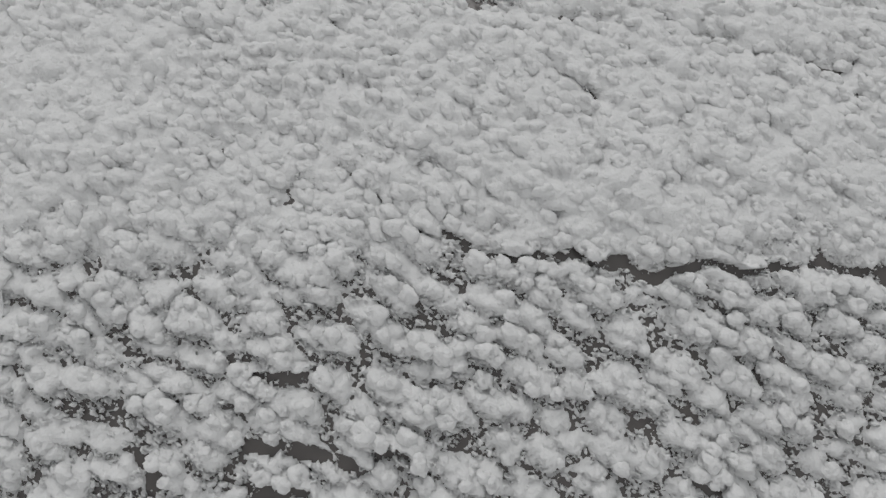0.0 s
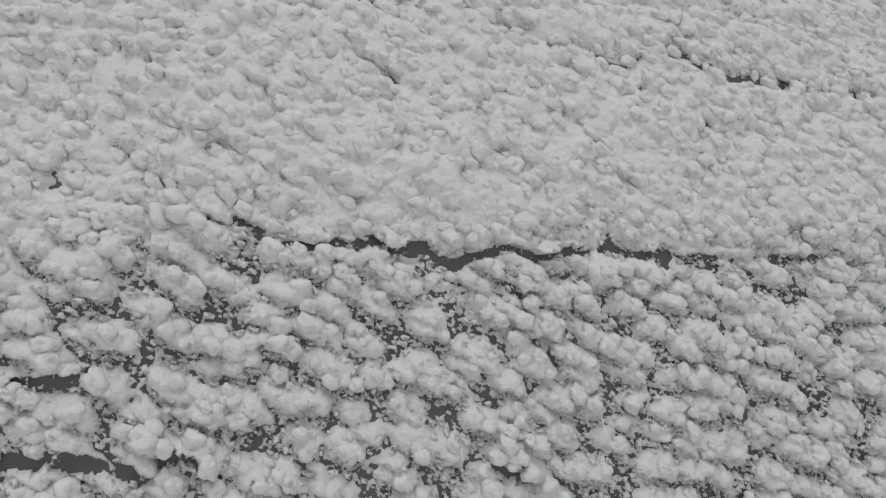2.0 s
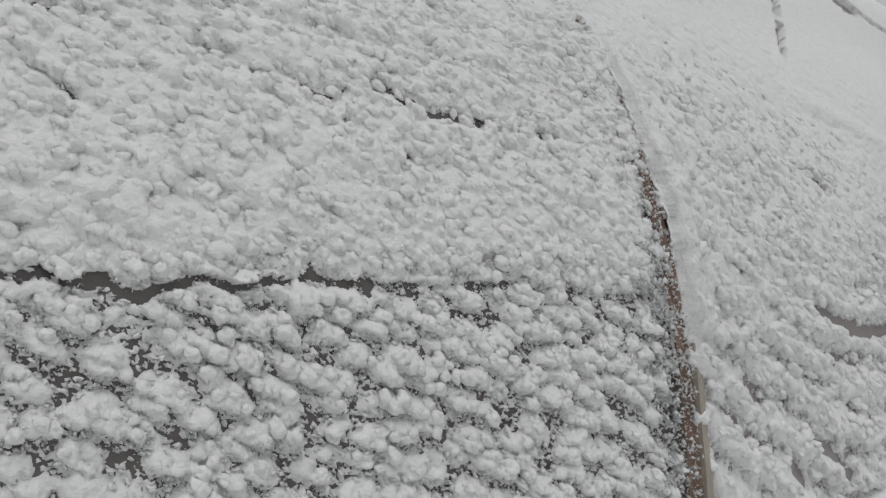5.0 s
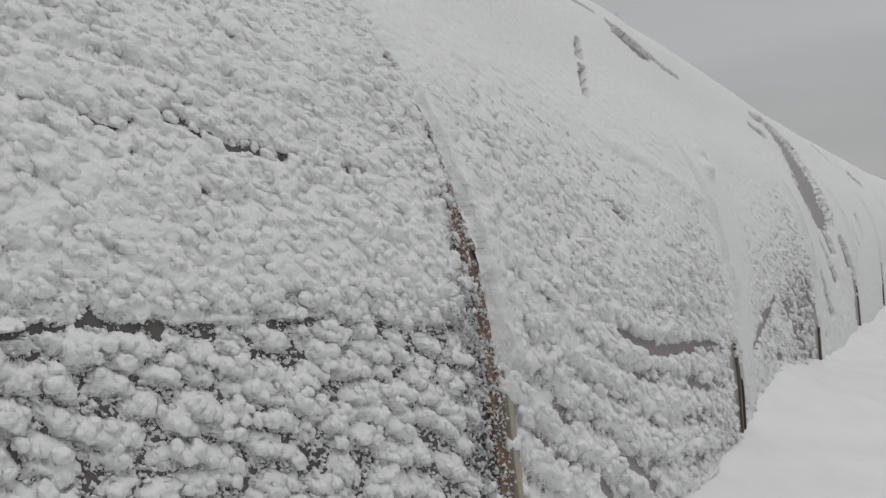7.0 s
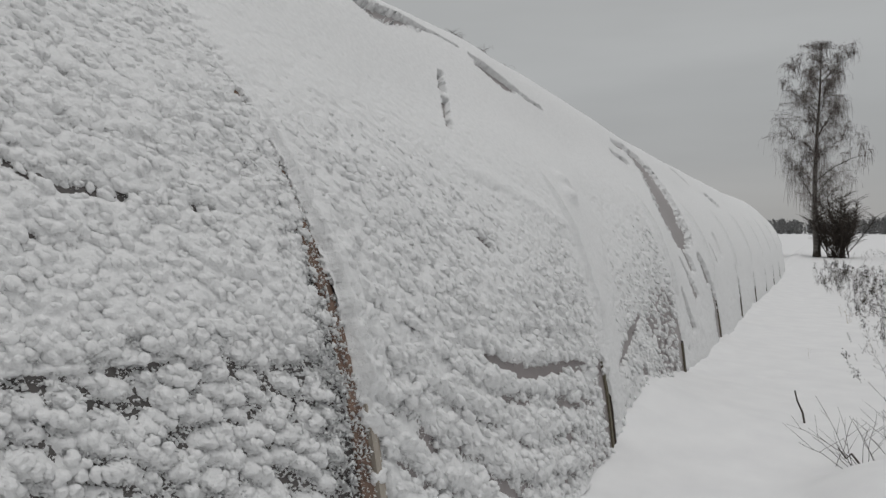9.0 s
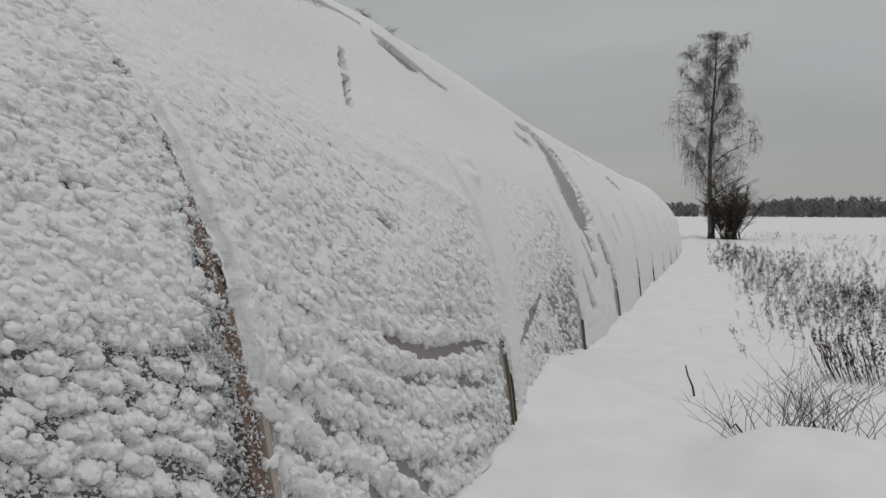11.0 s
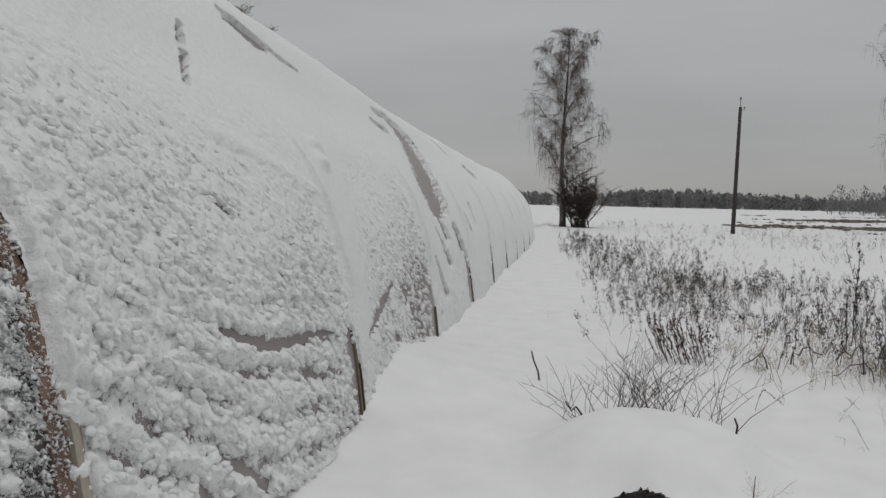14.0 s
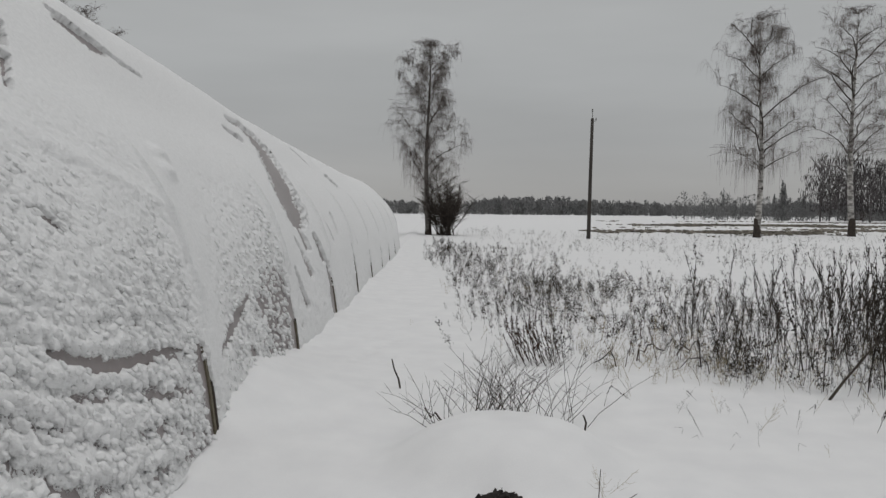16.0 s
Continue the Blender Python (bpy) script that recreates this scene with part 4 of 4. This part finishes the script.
for x, y in spots:
    k = int(rng.integers(len(KINDS))) if y > -4.2 or x > 11 else int(rng.choice([6, 9, 6, 9, 3, 6]))
    tall = np.interp(-y, [2.4, 3.2, 3.8, 4.4, 5.2, 6.5], [0.33, 0.38, 0.5, 0.65, 0.9, 1.2]) if x < 11 else 0.42
    H = tall * rng.uniform(0.6, 1.15) * (0.55 if KINDS[k] == "bent" else 1)
    o = new("dry_weed", WEEDS[k])
    o.matrix_world = Matrix.LocRotScale((x, y, on_ground(x, y)), Euler((rng.normal(0, 0.11), rng.normal(0, 0.11), rng.random() * 6.28)), (H, H, H))
    tagged(o, LABELS[KINDS[k]], "weed", "weeds in the snowy patch")


def scatter(name, label, count, pick, heights, mat, seed, kinds=(0, 1, 2, 4, 9, 10), wide=1.0, tilt=0.22):
    """Many plants in one mesh, built of the same shapes."""
    rng = np.random.default_rng(seed)
    V, Fq, base = [], [], 0
    shapes = [weed(KINDS[k], 300 + k, 1.0) for k in kinds]
    while count:
        x, y = pick(rng)
        if x is None:
            continue
        count -= 1
        v, f = shapes[int(rng.integers(len(shapes)))]
        H, a = heights[0] + (heights[1] - heights[0]) * rng.random() ** 2, rng.random() * 6.28
        r = np.array(Euler((rng.normal(0, tilt), rng.normal(0, tilt), a)).to_matrix())
        V.append((v * np.array([wide, wide, 1])) @ r.T * H + np.array([x, y, on_ground(x, y)]))
        Fq.append(f + base)
        base += len(v)
    o = new(name, array_mesh(name, np.concatenate(V), np.concatenate(Fq), mat))
    return tagged(o, label, "weeds", kind="stuff")


def pick_patch(rng):
    x = 7.8 + 26 * rng.random() ** 1.3
    y = rng.uniform(-2.0 - 0.72 * x, -1.6)
    return (x, y) if in_patch(x, y + 0.5 * rng.normal()) and rng.random() < 0.05 + value_noise(np.array([x * 0.8]), np.array([y * 1.1]), 3)[0] ** 3 * 1.5 else (None, None)


scatter("weed_patch", "tangled dry brown weeds standing out of the snow", 1800, pick_patch, (0.10, 0.44), DARKWEED, 31, (0, 1, 2, 1, 5, 10, 1))


def pick_tall(rng):
    x = 7.6 + 3.6 * rng.random() ** 1.3
    y = rng.uniform(-8.5, -3.9)
    return (x, y) if in_patch(x, y) and rng.random() < np.clip((-y - 3.7) / 2.6, 0.03, 1) ** 2.0 else (None, None)


def pick_edge(rng):
    x = 11.5 + 22.5 * rng.random()
    left = np.interp(x, [7.6, 9.0, 10.5, 12.4, 20.0, 27.0, 34.0], [-2.95, -2.85, -2.7, -2.3, -1.7, -1.3, -1.1])
    return (x, left + 0.3 * math.sin(x * 2.3) - abs(rng.normal(0, 0.08 * x))) if rng.random() < 0.15 + value_noise(np.array([x * 1.3]), np.array([0.5]), 13)[0] ** 2 else (None, None)


def pick_end(rng):
    x = 24 + 16 * rng.random()
    return x, -1.0 - 0.012 * (x - 24) - abs(rng.normal(0, 0.45)) - 0.6 * rng.random()


scatter("end_weeds", "dark scrubby weeds by the tunnel's far end", 120, pick_end, (0.1, 0.42), DARKWEED, 41, (1, 5, 10, 0), 1.3)
scatter("edge_weeds", "low dark leafy weeds along the path in snow", 620, pick_edge, (0.12, 0.42), DARKWEED, 36, (1, 5, 10, 0), 1.1)
scatter("tall_weeds", "tall dense dry weed stalks standing in snow", 470, pick_tall, (0.35, 1.3), WEED, 35, (6, 9, 6, 9, 6, 3), 0.75, 0.09)
scatter("straw_tufts", "pale straw grass bent low in the snow", 420, pick_patch, (0.1, 0.3), STRAW, 32, (4, 0, 4), 2.0)


def pick_field(rng):
    x = 22 + 38 * rng.random()
    y = rng.uniform(-0.62 * x, -1.5)
    return (x, y) if rng.random() < value_noise(np.array([x * 0.25]), np.array([y * 0.18]), 8)[0] ** 2.2 else (None, None)


scatter("field_weeds", "sparse short weeds on the snowy field", 1100, pick_field, (0.12, 0.5), DARKWEED, 33, (0, 1, 4), 1.3)


def pick_base(rng):
    return rng.uniform(8.0, 10.2), rng.uniform(-6.6, -3.1)


scatter("straw_tufts", "beige dead grass matted at the foot of the weeds", 330, pick_base, (0.1, 0.26), STRAW, 37, (4, 0, 4), 2.2)


def grass_strip(seed, count):
    """Ragged strips of short dead grass, in tufts of three blades broad."""
    rng = np.random.default_rng(seed)
    x = rng.choice([68.0, 76.0, 96.0, 100.0, 140.0], count) + rng.normal(0, 4.0, count)
    y = x * (-0.76 + 0.56 * rng.random(count) ** 0.8)
    x = x + 3.5 * np.sin(y * 0.09) + 2.0 * np.sin(y * 0.31 + 1)
    keep = rng.random(count) < np.clip((-y / x - 0.2) / 0.2, 0, 1) * 3.2 * value_noise(x * 0.11, y * 0.10, 18) ** 3
    c = np.stack([x, y, ground_height(x, y)], -1)[keep].repeat(3, 0)
    a = rng.random(len(c)) * 6.28
    along = np.stack([np.cos(a), np.sin(a), 0 * a], -1) * rng.uniform(0.06, 0.3, (len(c), 1))
    up = np.stack([rng.normal(0, 0.1, len(c)), rng.normal(0, 0.1, len(c)), rng.uniform(0.03, 0.17, len(c))], -1)
    c = c + rng.normal(0, 0.25, c.shape) * np.array([1, 1, 0])
    q = np.stack([c - along, c + along, c + 0.8 * along + up, c - 0.7 * along + up * 0.7], 1)
    o = new("grass_strip", array_mesh("grass_strip", q.reshape(-1, 3), np.arange(len(q) * 4).reshape(-1, 4), MEADOW))
    return tagged(o, "strips of dead grass across the far field", "grass", kind="stuff")


grass_strip(34, 7000)


# ---- twiggy bush, stump, sticks by the path ----
def fan_bush(seed, n=95):
    rng = np.random.default_rng(seed)
    st = []
    for i in range(n):
        az, out, H = rng.random() * 6.28, 0.5 * rng.random() ** 0.7, rng.uniform(0.25, 0.68)
        t = np.linspace(0, 1, 6)
        bx, by = rng.normal(0, 0.14), rng.normal(0, 0.28)
        w = rng.normal(0, 0.012, (6, 2)).cumsum(0)
        st.append(np.stack([bx + np.cos(az) * out * t ** 1.2 + w[:, 0], by + np.sin(az) * out * t ** 1.2 + w[:, 1], H * (t - 0.45 * t * t * out) - 0.03, 0.0028 - 0.0016 * t], -1))
        for _ in range(2):
            g = rng.uniform(0.35, 0.9)
            b = [np.interp(g, t, st[-1][:, c]) for c in range(3)]
            a2, l = rng.random() * 6.28, rng.uniform(0.06, 0.2)
            u = np.linspace(0, 1, 3)
            st.insert(0, np.stack([b[0] + np.cos(a2) * l * u, b[1] + np.sin(a2) * l * u, b[2] + l * 0.8 * u, 0.0016 - 0.0008 * u], -1))
    return st


v, f = tubes(fan_bush(2), 3)
o = new("bush", array_mesh("bush", v, f, WEED))
o.location = (6.72, -2.05, on_ground(6.72, -2.05))
tagged(o, "low bare bush with fine fanned twigs in snow", "bush")


def stump(seed=4):
    """A rotten stump with a broken, ragged crown."""
    rng = np.random.default_rng(seed)
    bm = bmesh.new()
    bmesh.ops.create_icosphere(bm, subdivisions=4, radius=1.0)
    for v in bm.verts:
        c = v.co.copy()
        a = math.atan2(c.y, c.x)
        k = 1 + 0.10 * math.sin(7 * a + 1) + 0.06 * math.sin(17 * a) + 0.34 * noise.noise(c * 4.0) + 0.3 * noise.noise(c * 11.0)
        v.co = Vector((c.x * 0.125 * k, c.y * 0.15 * k, max(-0.2, 0.10 * c.z * (1 + 0.5 * noise.noise(c * 5.0 + Vector((3, 1, 2)))) + (0.03 * noise.noise(c * 9.0) if c.z > 0 else -0.1))))
    return bm


o = part("stump", stump(), ROT)
o.location = (5.2, -1.885, -0.07)
tagged(o, "dark rotten tree stump under a mound of snow", "stump")


def stick(name, rows, r, label, mat=None):
    st = np.array([(x, y, z, r * (1 - 0.5 * i / len(rows))) for i, (x, y, z) in enumerate(rows)])
    st[:, 2] += on_ground(rows[0][0], rows[0][1])
    v, f = tubes([st], 6)
    return tagged(new(name, array_mesh(name, v, f, mat or DARKBARK)), label, "stick")


stick("stick", [(7.66, -1.23, -0.04), (7.66, -1.21, 0.08), (7.66, -1.17, 0.17), (7.68, -1.15, 0.25)], 0.009, "short dark stick poking out of the snow")
stick("stick", [(5.2, -2.42, -0.04), (5.2, -2.425, 0.08), (5.2, -2.43, 0.19)], 0.003, "short dark stick poking out of the snow beside a stump")
stick("stick", [(6.12, -2.52, -0.03), (6.12, -2.53, 0.05), (6.12, -2.51, 0.10)], 0.008, "short dark stick poking out of the snow")
stick("stick", [(5.15, -2.5, 0.0), (5.17, -2.56, 0.03), (5.2, -2.63, 0.06)], 0.003, "thin twig leaning on the snow by a stump")
for k in range(4):
    o = new("dry_grass", WEEDS[4])
    o.matrix_world = Matrix.LocRotScale((5.22 + 0.03 * k, -2.44 - 0.02 * k, on_ground(5.22, -2.44)), Euler((0.25 + 0.15 * k, 0.1 * k, k * 1.7)), (0.2, 0.2, 0.17 + 0.03 * k))
    tagged(o, "thin dead grass stalk beside a stump in snow", "grass", "grass by the stump")
stick("stick", [(6.7, -1.6, 0.0), (6.75, -1.53, 0.08), (6.8, -1.5, 0.03), (6.8, -1.45, 0.1)], 0.008, "kinked dark twig lying on the snow")
for k, (x, y) in enumerate(((7.11, -3.77), (6.64, -3.91), (6.06, -4.12), (7.3, -2.9), (7.2, -4.6), (7.0, -5.0), (11.32, -1.19), (6.6, -4.75), (7.6, -3.2))):
    o = new("dry_weed", WEEDS[(4, 0, 4, 7)[k % 4]])
    H = (0.22, 0.3, 0.14, 0.35)[k % 4]
    o.matrix_world = Matrix.LocRotScale((x, y, on_ground(x, y)), Euler((0.3 * math.sin(k * 2), 0.4 * math.cos(k * 3), k)), (H, H, H))
    tagged(o, "small broken weed stalk poking out of the snow", "weed", "weeds in the snowy patch")
rng = np.random.default_rng(83)
for k in range(26):
    x, y = rng.uniform(6.2, 7.8), rng.uniform(-5.6, -3.0)
    o = new("dry_weed", WEEDS[int(rng.choice([3, 2, 11, 7]))])
    H = rng.uniform(0.08, 0.24)
    o.matrix_world = Matrix.LocRotScale((x, y, on_ground(x, y)), Euler((rng.normal(0, 0.3), rng.normal(0, 0.3), k)), (H, H, H))
    tagged(o, "small broken weed stalk poking out of the snow", "weed", "weeds in the snowy patch")
v, f = weed("spike", 77, 1.0)
CLUMP = array_mesh("dry_weed", v, f, DOCK)
for k in range(42):
    dock = k < 33
    if dock:
        x, y = 8.95 + 0.16 * math.sin(k * 2.1), -2.78 + 0.013 * k + 0.06 * math.sin(k * 5)
    else:
        x, y = 8.75 + 0.5 * abs(math.sin(k * 3.7)), -3.2 - 0.24 * (k - 33)
    o = new("dry_weed", CLUMP)
    H = 0.40 + 0.14 * math.sin(k * 1.7) + (0.0 if dock else 0.15 * math.sin(k * 5.1))
    turn = Euler((-0.45 + 0.15 * math.sin(k * 1.3), 0.15 * math.cos(k), 0.1)) if dock else Euler((0.3 * math.sin(k * 2.3), 0.2 * math.cos(k), k * 1.1))
    o.matrix_world = Matrix.LocRotScale((x, y, on_ground(x, y)), turn, (H * 1.5, H * 1.5, H))
    tagged(o, "dark wet dock spike leaning over the snow", "weed", "dark stalks by the bush")

# thick broken stalks lying through the patch
stick("stick", [(7.6, -4.9, -0.02), (7.62, -5.0, 0.1), (7.6, -5.06, 0.2), (7.66, -5.22, 0.34), (7.64, -5.3, 0.46), (7.7, -5.42, 0.55)], 0.013, "thick broken stalk with snow on it leaning over weeds")
rng = np.random.default_rng(71)
for k in range(7):
    x, y = 8.7 + rng.uniform(-0.3, 0.5), rng.uniform(-5.4, -3.2)
    d, L, z = rng.choice([-1, 1]), rng.uniform(0.15, 0.45), rng.uniform(0.05, 0.3)
    rows = [(x, y, 0.0), (x + 0.01, y + 0.02 * d, z)]
    for j in range(1, 6):
        rows.append((x + 0.02 * j * rng.normal(), y + 0.02 * d + d * L * j / 5, z + 0.12 * math.sin(j * 0.9 + k) * L * 2 + 0.02 * rng.normal()))
    stick("stick", rows, rng.uniform(0.005, 0.010), "dark broken stalk bent among the weeds")
